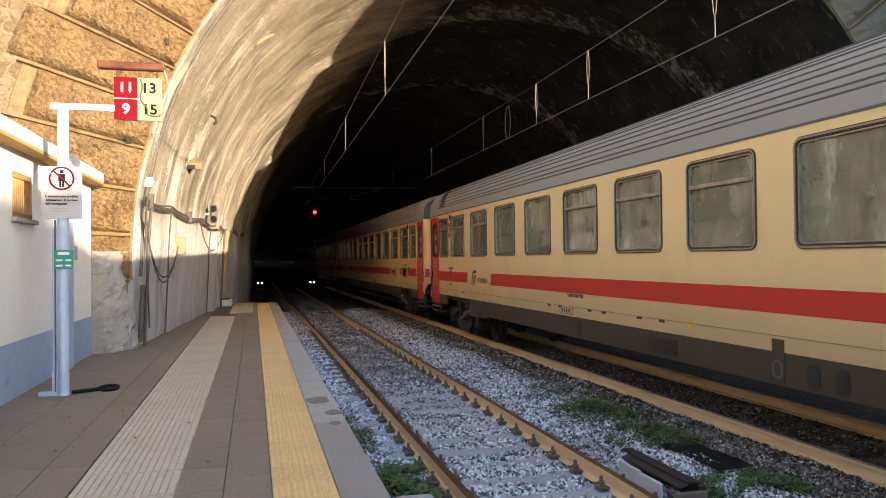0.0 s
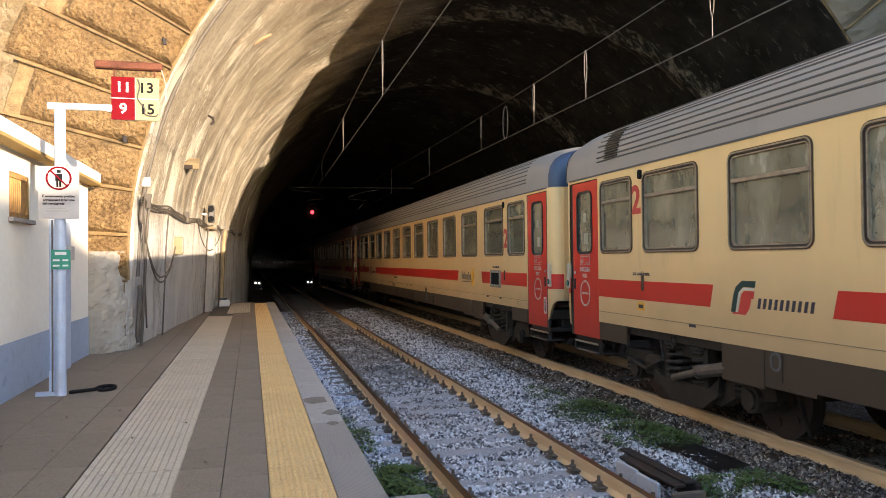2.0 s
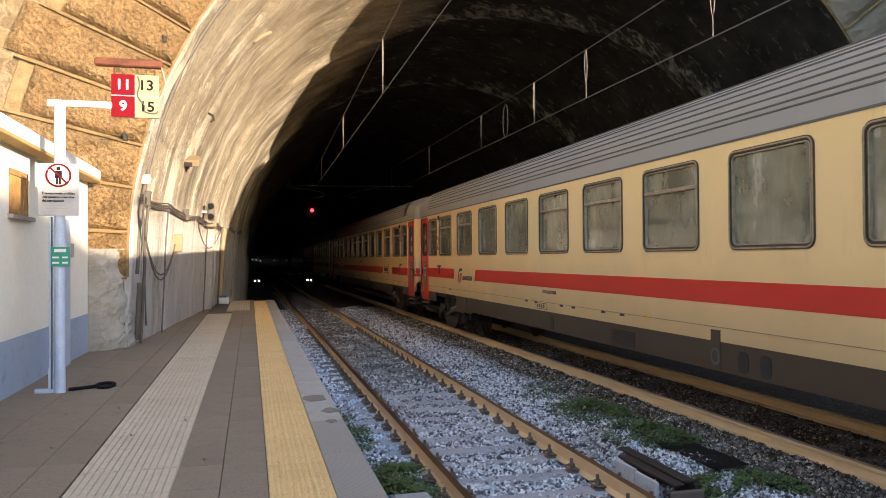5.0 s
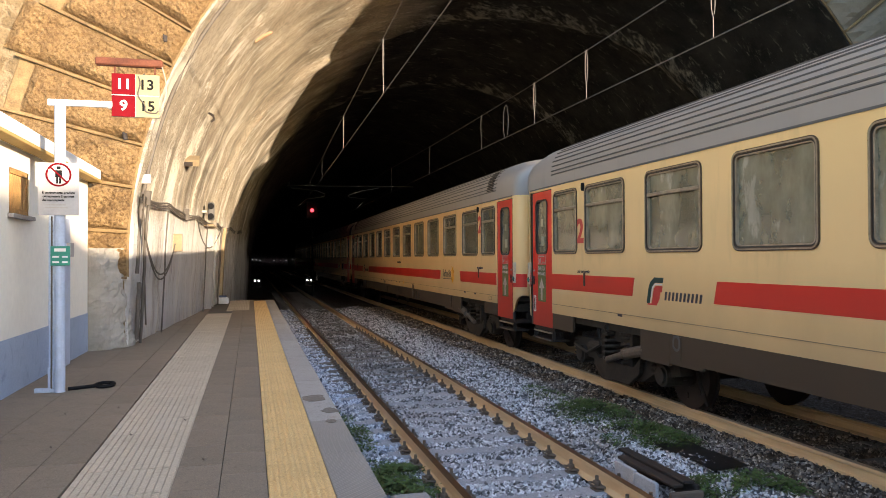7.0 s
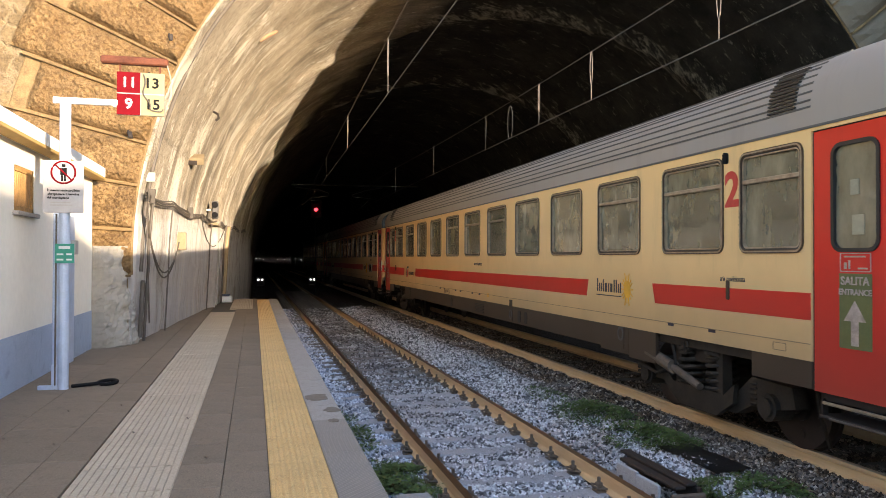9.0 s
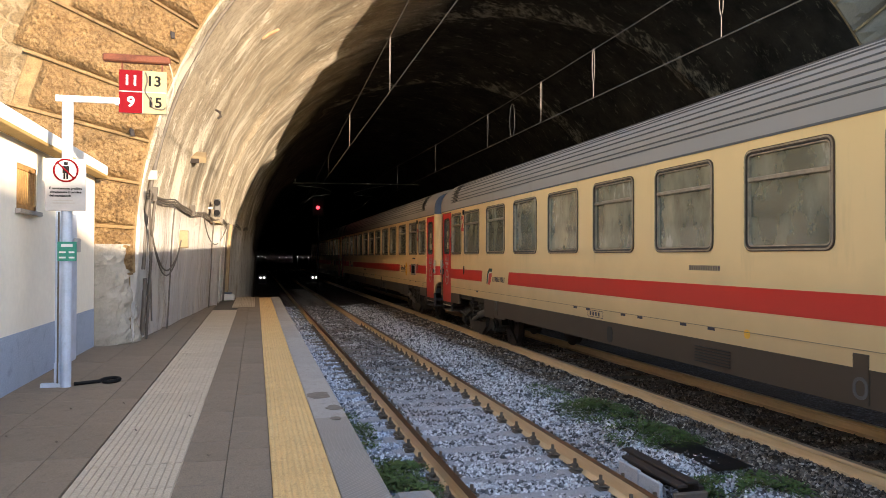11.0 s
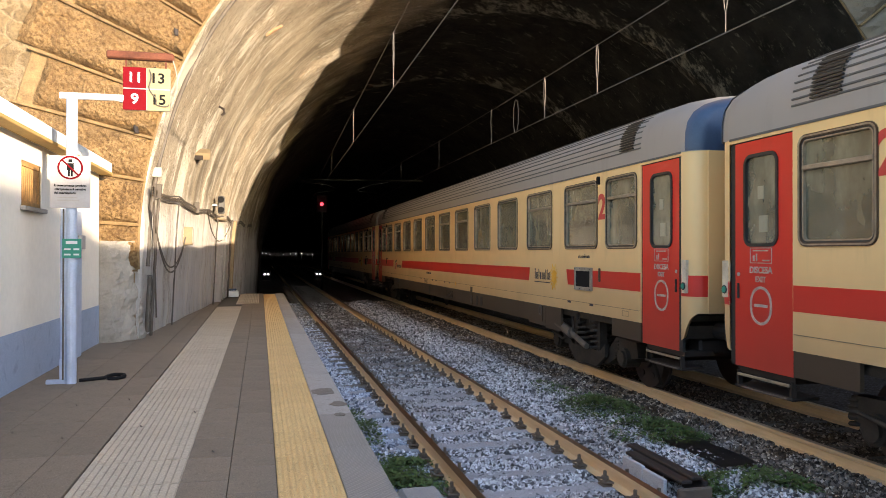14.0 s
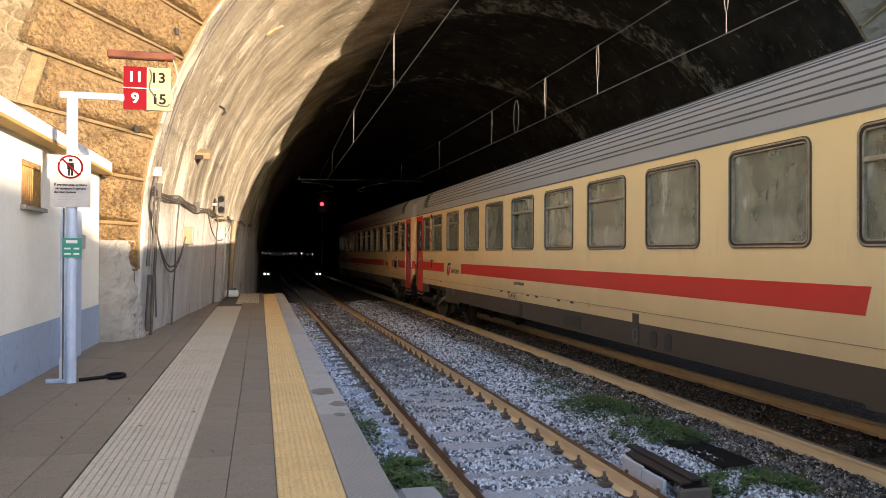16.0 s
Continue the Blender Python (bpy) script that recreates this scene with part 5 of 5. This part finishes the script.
# ---------------------------------------------------------------- station building, signs and line equipment
def build_building():
    b = thing("station_building", "low cream station building with white parapet and pale blue base", "building")
    y0, y1 = -40.0, 13.55
    # wall with a window opening
    wy0, wy1, wz0, wz1 = 9.35, 10.15, 2.03, 2.55
    part("wall", boxes([(-2.9, -2.61, y0, wy0, 0.63, 2.8), (-2.9, -2.61, wy1, y1, 0.63, 2.8), (-2.9, -2.61, wy0, wy1, 0.63, wz0), (-2.9, -2.61, wy0, wy1, wz1, 2.8), (-7.5, -2.9, y1 - 0.3, y1, 0.63, 2.8)]), "render", b)
    part("base", boxes([(-2.9, -2.603, y0, y1 + 0.004, 0.0, 0.63)]), "dado", b)
    part("roof", boxes([(-7.5, -2.5, y0, y1, 2.8, 2.9)]), "parapet", b)
    part("parapet", boxes([(-2.62, -2.42, y0, y1 + 0.05, 2.84, 3.0)], 0.01), "parapet", b)
    part("cornice", boxes([(-2.6, -2.405, y0, y1 + 0.06, 2.795, 2.838)], 0.008), "ochre", b, "ochre cornice moulding")
    w = part("window", boxes([(-2.7, -2.62, wy0, wy1, wz0, wz0 + 0.06), (-2.7, -2.62, wy0, wy1, wz1 - 0.06, wz1), (-2.7, -2.62, wy0, wy0 + 0.06, wz0, wz1), (-2.7, -2.62, wy1 - 0.06, wy1, wz0, wz1)]), "wood", b, "wooden window with closed slatted shutter")
    for k in range(9):
        part("slat", boxes([(-2.685, -2.635, wy0 + 0.065 + k * 0.075, wy0 + 0.13 + k * 0.075, wz0 + 0.06, wz1 - 0.06)], 0.004), "wood", w)
    part("sill", boxes([(-2.72, -2.55, wy0 - 0.05, wy1 + 0.05, wz0 - 0.05, wz0)], 0.006), "coping", w)
    part("pilaster", boxes([(-2.61, -2.53, 11.05, 11.95, 0.0, 2.1)], 0.01), "postblue", b, "grey-blue casing on the wall")
    part("meter_box", boxes([(-2.53, -2.47, 11.7, 11.9, 1.55, 1.75)], 0.008), "plastic", b)


def build_fittings():
    # sign post with prohibition plate
    p = thing("sign_post", "pale grey steel post with a white prohibition plate", "sign", pose(-2.11, 9.44, 0))
    part("pole", tube([(0, 0, 0), (0, 0, 3.3)], 0.06, 14), "postblue", p)
    part("base_bracket", boxes([(-0.26, 0.03, -0.03, 0.03, 0.0, 0.05), (-0.12, -0.06, -0.02, 0.02, 0.05, 0.28)], 0.006), "postblue", p)
    part("conduit", tube([(-0.08, -0.02, 0.0), (-0.08, -0.02, 2.0)], 0.01, 6), "cable", p)
    part("arm", boxes([(-0.13, 0.56, -0.03, 0.03, 3.27, 3.34)], 0.006), "white", p, "white horizontal arm")
    pl = part("plate", boxes([(-0.21, 0.215, -0.085, -0.065, 2.01, 2.605)], 0.004), "signplate", p, "white prohibition plate")
    flat = lambda x, z, y=-0.088: Matrix.Translation((x, y, z)) @ Matrix.Rotation(radians(90), 4, "X")
    ring = tube([(0.005 + 0.125 * math.cos(k * math.tau / 32), -0.09, 2.47 + 0.125 * math.sin(k * math.tau / 32)) for k in range(32)], 0.011, 6, closed=True)
    tube([(-0.083, -0.09, 2.558), (0.093, -0.09, 2.382)], 0.01, 6, ring)
    part("red_ring", ring, "signred", pl)
    part("pictogram", boxes([(-0.03, 0.04, -0.09, -0.085, 2.44, 2.52), (-0.02, 0.0, -0.09, -0.085, 2.37, 2.44), (0.01, 0.03, -0.09, -0.085, 2.37, 2.44), (-0.015, 0.025, -0.09, -0.085, 2.53, 2.565)]), "darkbox", pl)
    for k, line in enumerate(("È severamente proibito", "oltrepassare il termine", "del marciapiede")):
        lettering("wording", line, 0.036, "darkbox", pl, flat(0.005 if k < 2 else -0.05, 2.265 - 0.042 * k), bold=0.0008)
    part("small_print", boxes([(-0.13, 0.08, -0.088, -0.084, 2.12, 2.135), (-0.13, 0.1, -0.088, -0.084, 2.09, 2.105)]), "plastic", pl)
    g = part("green_plate", boxes([(-0.08, 0.12, -0.08, -0.062, 1.44, 1.66)], 0.003), "decalg", p, "small green notice")
    for x0, x1, z0, z1 in ((-0.04, 0.08, 1.6, 1.635), (-0.06, 0.01, 1.53, 1.55), (0.04, 0.1, 1.53, 1.55), (-0.06, 0.01, 1.47, 1.49), (0.04, 0.1, 1.47, 1.49)):
        part("notice_bar", boxes([(x0, x1, -0.083, -0.079, z0, z1)]), "white", g)
    strap = []
    for q in range(30):
        t = q / 29
        if t < 0.5:
            strap.append((-2.03 + 0.5 * t, 9.5 + 0.3 * t, 0.022))
        else:
            w = (t - 0.5) * 2 * math.tau * 0.85
            strap.append((-1.68 + 0.1 * math.cos(math.pi + w), 9.72 + 0.16 * math.sin(w), 0.022))
    whole("rubber_strap", tube(strap, 0.022, 6), "darkbox", "black rubber strap curled on the paving beside the post", "strap")
    # number board
    nb = thing("number_board", "red and cream board with platform car numbers under a rusty beam", "sign", pose(-1.3, 9.44, 3.42))
    part("panel", boxes([(-0.26, 0.26, -0.02, 0.02, -0.25, 0.25)]), "plastic", nb)
    part("red_face", boxes([(-0.26, -0.005, -0.026, -0.02, -0.25, 0.25)]), "signred", nb)
    part("cream_face", boxes([(0.005, 0.26, -0.026, -0.02, -0.25, 0.25)]), "signcream", nb)
    part("divider", boxes([(-0.26, 0.26, -0.029, -0.026, -0.006, 0.006)]), "plastic", nb)
    fl = lambda x, z: Matrix.Translation((x, -0.03, z)) @ Matrix.Rotation(radians(90), 4, "X")
    for txt, x, z, mt in (("11", -0.13, 0.125, "white"), ("9", -0.13, -0.125, "white"), ("13", 0.12, 0.125, "darkbox"), ("15", 0.13, -0.125, "darkbox")):
        lettering("numeral", txt, 0.165, mt, nb, fl(x, z), bold=0.0035, stretch=1.05)
    part("beam", boxes([(-0.44, 0.3, -0.05, 0.05, 0.34, 0.43)], 0.015), "rust", nb, "rusty steel beam")
    for x in (-0.23, 0.21):
        part("hanger", boxes([(x - 0.01, x + 0.01, -0.01, 0.01, 0.25, 0.34)]), "rust", nb)
    part("loose_cable", tube([(0.28 + 0.06 * math.sin(math.pi * q / 16), -0.03, 0.38 - 0.56 * q / 16) for q in range(17)], 0.008, 6), "cablew", nb)
    part("loop_cable", tube([(0.03 + 0.24 * (q / 24) ** 2 + 0.02 * math.sin(q * 0.7), -0.034, 0.23 - 0.43 * math.sin(math.pi * 0.62 * q / 24)) for q in range(25)], 0.008, 6), "cable", nb)
    part("support_arm", boxes([(-0.3, -0.262, -0.035, 0.035, -0.165, -0.085)]), "plastic", nb)
    # wires over both tracks
    for n, drops in enumerate(((6.0, 14.9, 22.6, 31, 39), (4.5, 9.76, 14.1, 17.0, 21.3, 28, 36))):
        x = TRACKS[n]
        # the first line runs staggered across its track
        wx = (lambda y: 2.49 + 0.0155 * (min(max(y, -20), 48) - 9.3)) if n == 0 else (lambda y: TRACKS[1])
        cw = 4.8 if n == 0 else 4.73
        tz = (lambda y: 5.91 - 0.018 * (min(max(y, 0), 48) - 14.9)) if n == 0 else (lambda y: 5.7 + 0.0006 * (y - 18) ** 2 if 0 < y < 40 else 5.9)
        oc = thing("overhead_line", "thin overhead contact wire with carrying wire and droppers", "overhead wire", group="overhead lines")
        part("contact_wire", tube([(wx(y), y, cw) for y in (-80, -20, 10, 48, 80)], 0.01, 6), "wire", oc)
        part("carrying_wire", tube([(wx(y), y, tz(y)) for y in range(-80, 81, 4)], 0.009, 6), "wire", oc)
        for d in drops:
            lp = []
            top = tz(d)
            for k in range(15):
                t = k / 14
                lp.append((wx(d), d + 0.055 * math.sin(math.tau * t), cw + 0.32 + (top - cw - 0.3) * (0.5 - 0.5 * math.cos(math.tau * t))))
            bm = tube(lp, 0.009, 5)
            tube([(wx(d), d, cw), (wx(d), d, cw + 0.34)], 0.009, 5, bm)
            part("dropper", bm, "wire", oc)
        if x > 4:
            part("loop_dropper", tube([(x, 19.1 + 0.2 * math.cos(k * math.tau / 20), 5.15 + 0.44 * math.sin(k * math.tau / 20)) for k in range(20)], 0.011, 5, closed=True), "wire", oc)
    # beam with registration arms, mast
    gt = thing("catenary_beam", "dark steel tube beam with registration arms across the tunnel", "overhead wire support")
    part("beam", tube([(2.2, 48, 6.1), (11.9, 48, 6.2)], 0.04, 8), "cablew", gt)
    part("mast", boxes([(12.25, 12.5, 47.9, 48.15, -0.8, 8.8)]), "plastic", gt)
    part("stay", tube([(11.9, 48, 6.2), (12.3, 48, 6.22)], 0.04, 6), "plastic", gt)
    for pts in ([(2.45, 5.95), (4.0, 5.82), (4.55, 5.62), (4.5, 5.45), (3.4, 5.28), (2.9, 4.85)], [(7.97, 6.05), (6.9, 5.86), (6.0, 5.55), (6.1, 5.43), (7.2, 5.34), (6.6, 4.78)]):
        part("registration_arm", tube([(x, 48, z) for x, z in pts], 0.025, 6), "plastic", gt)
    part("hanger", boxes([(2.3, 2.36, 47.97, 48.03, 6.1, 9.5)]), "plastic", gt)
    # main signal, far inside
    sg = thing("railway_signal", "dark railway signal showing one red light", "signal")
    part("mast", tube([(3.55, 45.3, -0.8), (3.55, 45.3, 5.0)], 0.05, 8), "darkbox", sg)
    part("head", boxes([(3.2, 3.85, 45.05, 45.2, 3.9, 4.95)], 0.03), "darkbox", sg)
    part("red_light", disc((3.52, 45.0, 4.39), (0, 1, 0), 0.1, 0.08, 20), "redlamp", sg, "glowing red lamp")
    # dwarf signals with two white lights each
    for x in (0.5, 4.75):
        ds = thing("dwarf_signal", "low ground signal with two small white lights", "signal", pose(x, 64, -0.55), "dwarf signals")
        part("housing", boxes([(-0.35, 0.35, 0.03, 0.25, -0.5, 0.6)], 0.03), "darkbox", ds)
        for dx in (-0.15, 0.15):
            part("lamp", disc((dx, 0, 0.3), (0, 1, 0), 0.075, 0.06, 14), "whitelamp", ds)
    # row of far lamps
    rnd = random.Random(8)
    k = 0
    for x in (0.3, 0.9, 1.5, 4.0, 5.0, 5.8, 6.6, 7.4, 8.2):
        lp = thing("tunnel_lamp", "small white lamp far inside the tunnel", "lamp", pose(x, 130 + rnd.uniform(-6, 6), 1.35 + rnd.uniform(-0.1, 0.15)), "far tunnel lamps")
        part("bulb", disc((0, 0, 0), (0, 1, 0), 0.05, 0.08, 10), "whitelamp", lp)
        part("bracket", tube([(0, 0.05, 0), (0, 0.05, -2.3)], 0.03, 5), "darkbox", lp)
    # left wall: cables, pipes and boxes
    cb = thing("cable_run", "bundle of dusty cables clipped along the tunnel wall", "cables")
    route = [(14.05, 2.76), (14.5, 2.7), (15.5, 2.68), (16.5, 2.68), (19, 2.67), (21, 2.67), (22.5, 2.67), (24.5, 2.67), (26.4, 2.68), (34, 2.75)]

    def wall_at(y, z, off=0.06):
        r = radius(y)
        x = XC - math.sqrt(max(0.0, r * r - max(0.0, z - ZC) ** 2)) if z > ZC else XC - r - (ZC - z) * 0.05
        return (x + off + 0.05, y, z)
    for k in range(5):
        pts = []
        for q in range(70):
            y = 14.05 + 20.0 * q / 69
            z = float(np.interp(y, [r[0] for r in route], [r[1] for r in route]))
            z += -0.022 * k - 0.1 * abs(math.sin(y * 0.75)) + 0.035 * noise.noise((y * 0.9, k * 5.0, 0.0))
            pts.append(wall_at(y, z, 0.03 + 0.02 * noise.noise((y * 2.1, k * 3.0, 4.0))))
        part("cable", tube(pts, (0.016, 0.009, 0.012, 0.008, 0.014)[k], 6), "cable", cb)
    for i, (y, z) in enumerate(route[1::3]):
        x, yy, zz = wall_at(y, z - 0.08)
        part("clip", boxes([(x - 0.08, x + 0.03, yy - 0.02, yy + 0.02, zz - 0.13, zz + 0.13)]), "cable", cb)
    for y, z0, z1, r, mt in ((14.6, 0.0, 2.75, 0.028, "cable"), (14.25, 0.1, 1.1, 0.04, "cable"), (16.6, 0.0, 2.5, 0.016, "cable"), (22.9, 0.0, 2.5, 0.02, "cable"), (27.1, 0.0, 2.6, 0.09, "tan"), (26.5, 0, 2.6, 0.03, "cable"), (25.2, 0, 2.3, 0.025, "plastic")):
        pp = whole("wall_pipe", tube([wall_at(y + 0.03 * math.sin(3 * q), z0 + (z1 - z0) * q / 6, 0.05) for q in range(7)], r, 8), mt, "vertical pipe fixed to the tunnel wall", "pipe", "wall pipes")
    for (ya, za), (yb, zb), sag, mt in (((14.1, 2.4), (17.6, 1.85), 1.0, "cable"), ((14.2, 2.2), (17.5, 1.75), 0.75, "cable"), ((20.5, 2.6), (26.3, 2.6), 0.75, "cable"), ((14.05, 2.72), (14.9, 0.3), 0.1, "cable")):
        pts = []
        for q in range(15):
            t = q / 14
            pts.append(wall_at(ya + (yb - ya) * t, max(0.05, za + (zb - za) * t - sag * 4 * t * (1 - t)), 0.07))
        whole("hanging_cable", tube(pts, 0.016, 6), mt, "slack cable hanging on the tunnel wall", "cable", "hanging cables")

    def wall_box(name, y, z, w, h, d, mt, label, cat):
        x, yy, zz = wall_at(y, z, 0.0)
        t = thing(name, label, cat, pose(x, yy, zz))
        part("housing", boxes([(-0.15, d, -w / 2, w / 2, -h / 2, h / 2)], 0.012), mt, t)
        return t
    fl_ = wall_box("floodlight", 17.87, 3.73, 0.36, 0.15, 0.24, "tan", "dusty tan floodlight housing on the tunnel wall", "lamp")
    part("end_cap", boxes([(-0.1, 0.1, -0.2, -0.18, -0.07, 0.03)], 0.008), "iron", fl_)
    fl_.matrix_basis = fl_.matrix_basis @ pose(0, 0, 0, 24, 0, 0)
    wall_box("lamp_box", 14.4, 2.95, 0.08, 0.17, 0.06, "plastic", "small white lamp box on the tunnel wall", "lamp")
    jb = wall_box("junction_box", 18.24, 1.89, 0.3, 0.4, 0.12, "tan", "dusty junction box with cables on the wall", "junction box")
    part("door_edge", boxes([(0.12, 0.13, -0.13, 0.13, -0.17, 0.17)]), "cablew", jb)
    wall_box("cable_tray", 23.9, 2.5, 2.0, 0.06, 0.14, "tan", "yellowed cable tray under the wall signal", "tray")
    ws = thing("wall_signal", "small grey two-lens signal on the tunnel wall", "signal", pose(-1.06, 21.9, 2.84))
    part("housing", boxes([(-0.09, 0.09, -0.06, 0.1, -0.25, 0.25)], 0.03), "rib", ws)
    part("bracket", boxes([(-0.3, -0.05, 0.02, 0.07, -0.03, 0.03)]), "plastic", ws)
    for z in (-0.14, 0.14):
        hood = part("lens_hood", disc((0, -0.11, z), (0, 1, 0), 0.082, 0.1, 18), "darkbox", ws)
    # tub at the platform's end
    tb = thing("plastic_tub", "white plastic tub with blue lid on the platform", "tub", pose(-0.93, 26.8, 0))
    part("tub", boxes([(-0.22, 0.22, -0.16, 0.16, 0, 0.22)], 0.03), "white", tb)
    part("lid", boxes([(-0.18, 0.14, -0.14, 0.14, 0.22, 0.28)], 0.02), "blue", tb, "blue lid")
    # trough, mat and rubble between the tracks
    tr = thing("cable_trough", "broken concrete cable trough with faded blue paint", "trough", pose(3.76, 6.75, -0.63))
    part("side_wall", boxes([(-0.16, -0.12, -0.48, -0.08, -0.15, 0.055), (-0.16, -0.12, -0.07, 0.33, -0.15, 0.07)], 0.008), "trough", tr, "pale concrete side with blue paint remains")
    part("back_wall", boxes([(0.1, 0.15, -0.72, 0.6, -0.15, 0.09)], 0.01), "iron", tr)
    part("base", boxes([(-0.16, 0.15, -0.72, 0.5, -0.18, -0.1)]), "sleeper", tr)
    part("edge_strip", boxes([(-0.17, 0.16, -0.77, -0.72, -0.18, 0.05)], 0.01), "fastening", tr, "rotten timber end board")
    part("lid", boxes([(-0.11, 0.0, -0.7, 0.36, 0.07, 0.1), (0.01, 0.12, -0.68, 0.58, 0.09, 0.12)], 0.008), "iron", tr, "dark rotten timber lid")
    mb = grid_sheet([4.42 + 0.055 * i for i in range(9)], [6.6 + 0.085 * i for i in range(14)], lambda x, y: -0.6 + 0.02 * noise.noise((x * 3, y * 3, 2)))
    bmesh.ops.solidify(mb, geom=mb.faces[:], thickness=0.012)
    whole("rubber_mat", mb, "gasket", "black rubber mat lying on the ballast", "mat")
    build_ring_hose()
    whole("concrete_lump", boxes([(1.2, 1.6, 6.35, 6.8, -0.85, -0.63)], 0.05), "coping", "lump of pale concrete beside the platform", "rubble")
    for x, y in ((-1.55, 6.6), (-1.3, 8.2), (-1.75, 8.0), (-0.35, 5.9), (-1.15, 10.3), (-0.6, 7.4), (-2.0, 6.9), (-1.0, 6.9)):
        whole("dead_leaf", grid_sheet([x, x + 0.015, x + 0.03], [y, y + 0.02, y + 0.045], lambda a, b: 0.006 + 0.012 * abs(a - x - 0.015) / 0.015), "fastening", "small brown dead leaf on the paving", "leaf", "dead leaves")
    build_weeds()


BRICK_Y, BRICK_A, STUB_Y, STUB_A = 17.9, 140.5, 18.1, 154.7


def build_ring_hose():
    pts = [lining_point(14.42 + 0.04 * math.sin(a * 0.2), a, -0.02) for a in range(105, 186, 3)]
    whole("ring_hose", tube(pts, 0.04, 8), "cable", "dark hose following the tunnel arch behind the stone ring", "hose")
    # patch of bare brick and a rusty stub in the lining
    bm = bmesh.new()
    rng = random.Random(3)
    prev = None
    for k in range(9):
        a = BRICK_A - 0.5 * k
        w = 0.03 + 0.13 * math.sin(math.pi * (k + 0.5) / 9) * rng.uniform(0.7, 1.2)
        cur = [bm.verts.new(lining_point(BRICK_Y + 0.06 * k + e * w, a, -0.045 + d)) for e, d in ((-1, 0.03), (-0.5, 0), (0.5, 0), (1, 0.03))]
        if prev:
            for i in range(3):
                bm.faces.new((prev[i], prev[i + 1], cur[i + 1], cur[i]))
        prev = cur
    whole("brick_patch", bm, "brick", "bare orange brick patch in the concrete lining", "brick patch")
    c = lining_point(STUB_Y, STUB_A, -0.02)
    whole("iron_stub", tube([c, c + Vector((0.1, -0.04, -0.06)), c + Vector((0.12, -0.1, -0.16)), c + Vector((0.06, -0.12, -0.22))], 0.03, 6), "iron", "rusty bent iron stub in the lining", "iron stub")
    # rough plastered pier where the building meets the tunnel mouth
    rows = []
    bm = bmesh.new()
    n = 44
    corners = [(-2.75, 13.57), (-2.42, 13.57), (-2.2, 13.75), (-2.1, 14.0), (-2.02, 14.3), (-2.2, 14.5), (-2.75, 14.5)]
    prof = [(a[0] + (b[0] - a[0]) * t / 5, a[1] + (b[1] - a[1]) * t / 5) for a, b in zip(corners, corners[1:]) for t in range(5)] + [corners[-1]]
    for k in range(n + 1):
        z = -0.02 + 1.72 * k / n
        row = []
        for x, y in prof:
            e = 0.09 * noise.noise((x * 4 + y * 5, z * 3.2, 1.0)) + 0.04 * noise.noise((x * 14, y * 14, z * 12)) + 0.02 * noise.noise((x * 30, y * 30, z * 26))
            row.append(bm.verts.new((x + e - 0.1 * max(0, z - 1.2) + 0.07 * max(0, 0.5 - z), y - e * 0.5, z)))
        rows.append(row)
    for r0, r1 in zip(rows, rows[1:]):
        for i in range(len(r0)):
            bm.faces.new((r0[i], r0[(i + 1) % len(r0)], r1[(i + 1) % len(r0)], r1[i]))
    bm.faces.new(rows[-1])
    bm.faces.new(rows[0][::-1])
    whole("plaster_pier", bm, "plaster", "rough whitish plastered pier at the tunnel mouth", "pier", kind="structure")


def build_weeds():
    rng = random.Random(12)
    for n, (cx, cy, rx, ry, count, h) in enumerate(((1.42, 7.3, 0.32, 0.75, 3600, 0.13), (1.25, 9.4, 0.2, 1.2, 1300, 0.12), (4.62, 9.7, 0.5, 0.75, 3200, 0.18), (4.62, 8.15, 0.52, 0.6, 3000, 0.18), (4.2, 6.25, 0.25, 0.3, 1100, 0.14), (4.75, 6.2, 0.3, 0.4, 1000, 0.12), (4.5, 11.2, 0.3, 0.6, 450, 0.08), (1.2, 5.8, 0.25, 0.5, 700, 0.1))):
        bm = bmesh.new()
        for _ in range(int(count * 1.5)):
            a, r = rng.uniform(0, math.tau), math.sqrt(rng.random()) * (1 + 0.25 * rng.uniform(-1, 1))
            x, y = cx + rx * r * math.cos(a), cy + ry * r * math.sin(a)
            if noise.noise((x * 3.4, y * 3.4, 9.0)) < rng.uniform(-0.45, 0.08):
                continue
            z = bed_z(x, y) + 0.02 + h * rng.random() * (1 - 0.6 * min(1, r))
            s, t = rng.uniform(0.01, 0.032), rng.uniform(0, math.tau)
            d, w = Vector((math.cos(t), math.sin(t), rng.uniform(-0.3, 0.7))), Vector((-math.sin(t), math.cos(t), rng.uniform(-0.3, 0.3)))
            c = Vector((x, y, z))
            v = [bm.verts.new(c - d * s), bm.verts.new(c + w * s * 0.5), bm.verts.new(c + d * s), bm.verts.new(c - w * s * 0.5)]
            bm.faces.new(v)
        whole("weeds", bm, "leaf", "low green weeds growing in the ballast", "weeds", "weed patches", "stuff")


build_lining()
build_portal()
build_ground()
coaches = build_train()
build_fittings()
build_building()
build_platform()
build_tracks()
build_ballast()


def motions():
    for g, co in zip(GAPS, coaches):
        walk(co, [(t * 0.5, pose(TRACKS[1], g - travel(t * 0.5), -0.55)) for t in range(33)])
        for ws in [c for c in co.children if c.name.startswith("wheelset")]:
            y = ws.location.y
            walk(ws, [(t * 0.1, pose(0, y, 0.46, math.degrees((travel(t * 0.1) - travel(0)) / 0.46))) for t in range(161)])


motions()
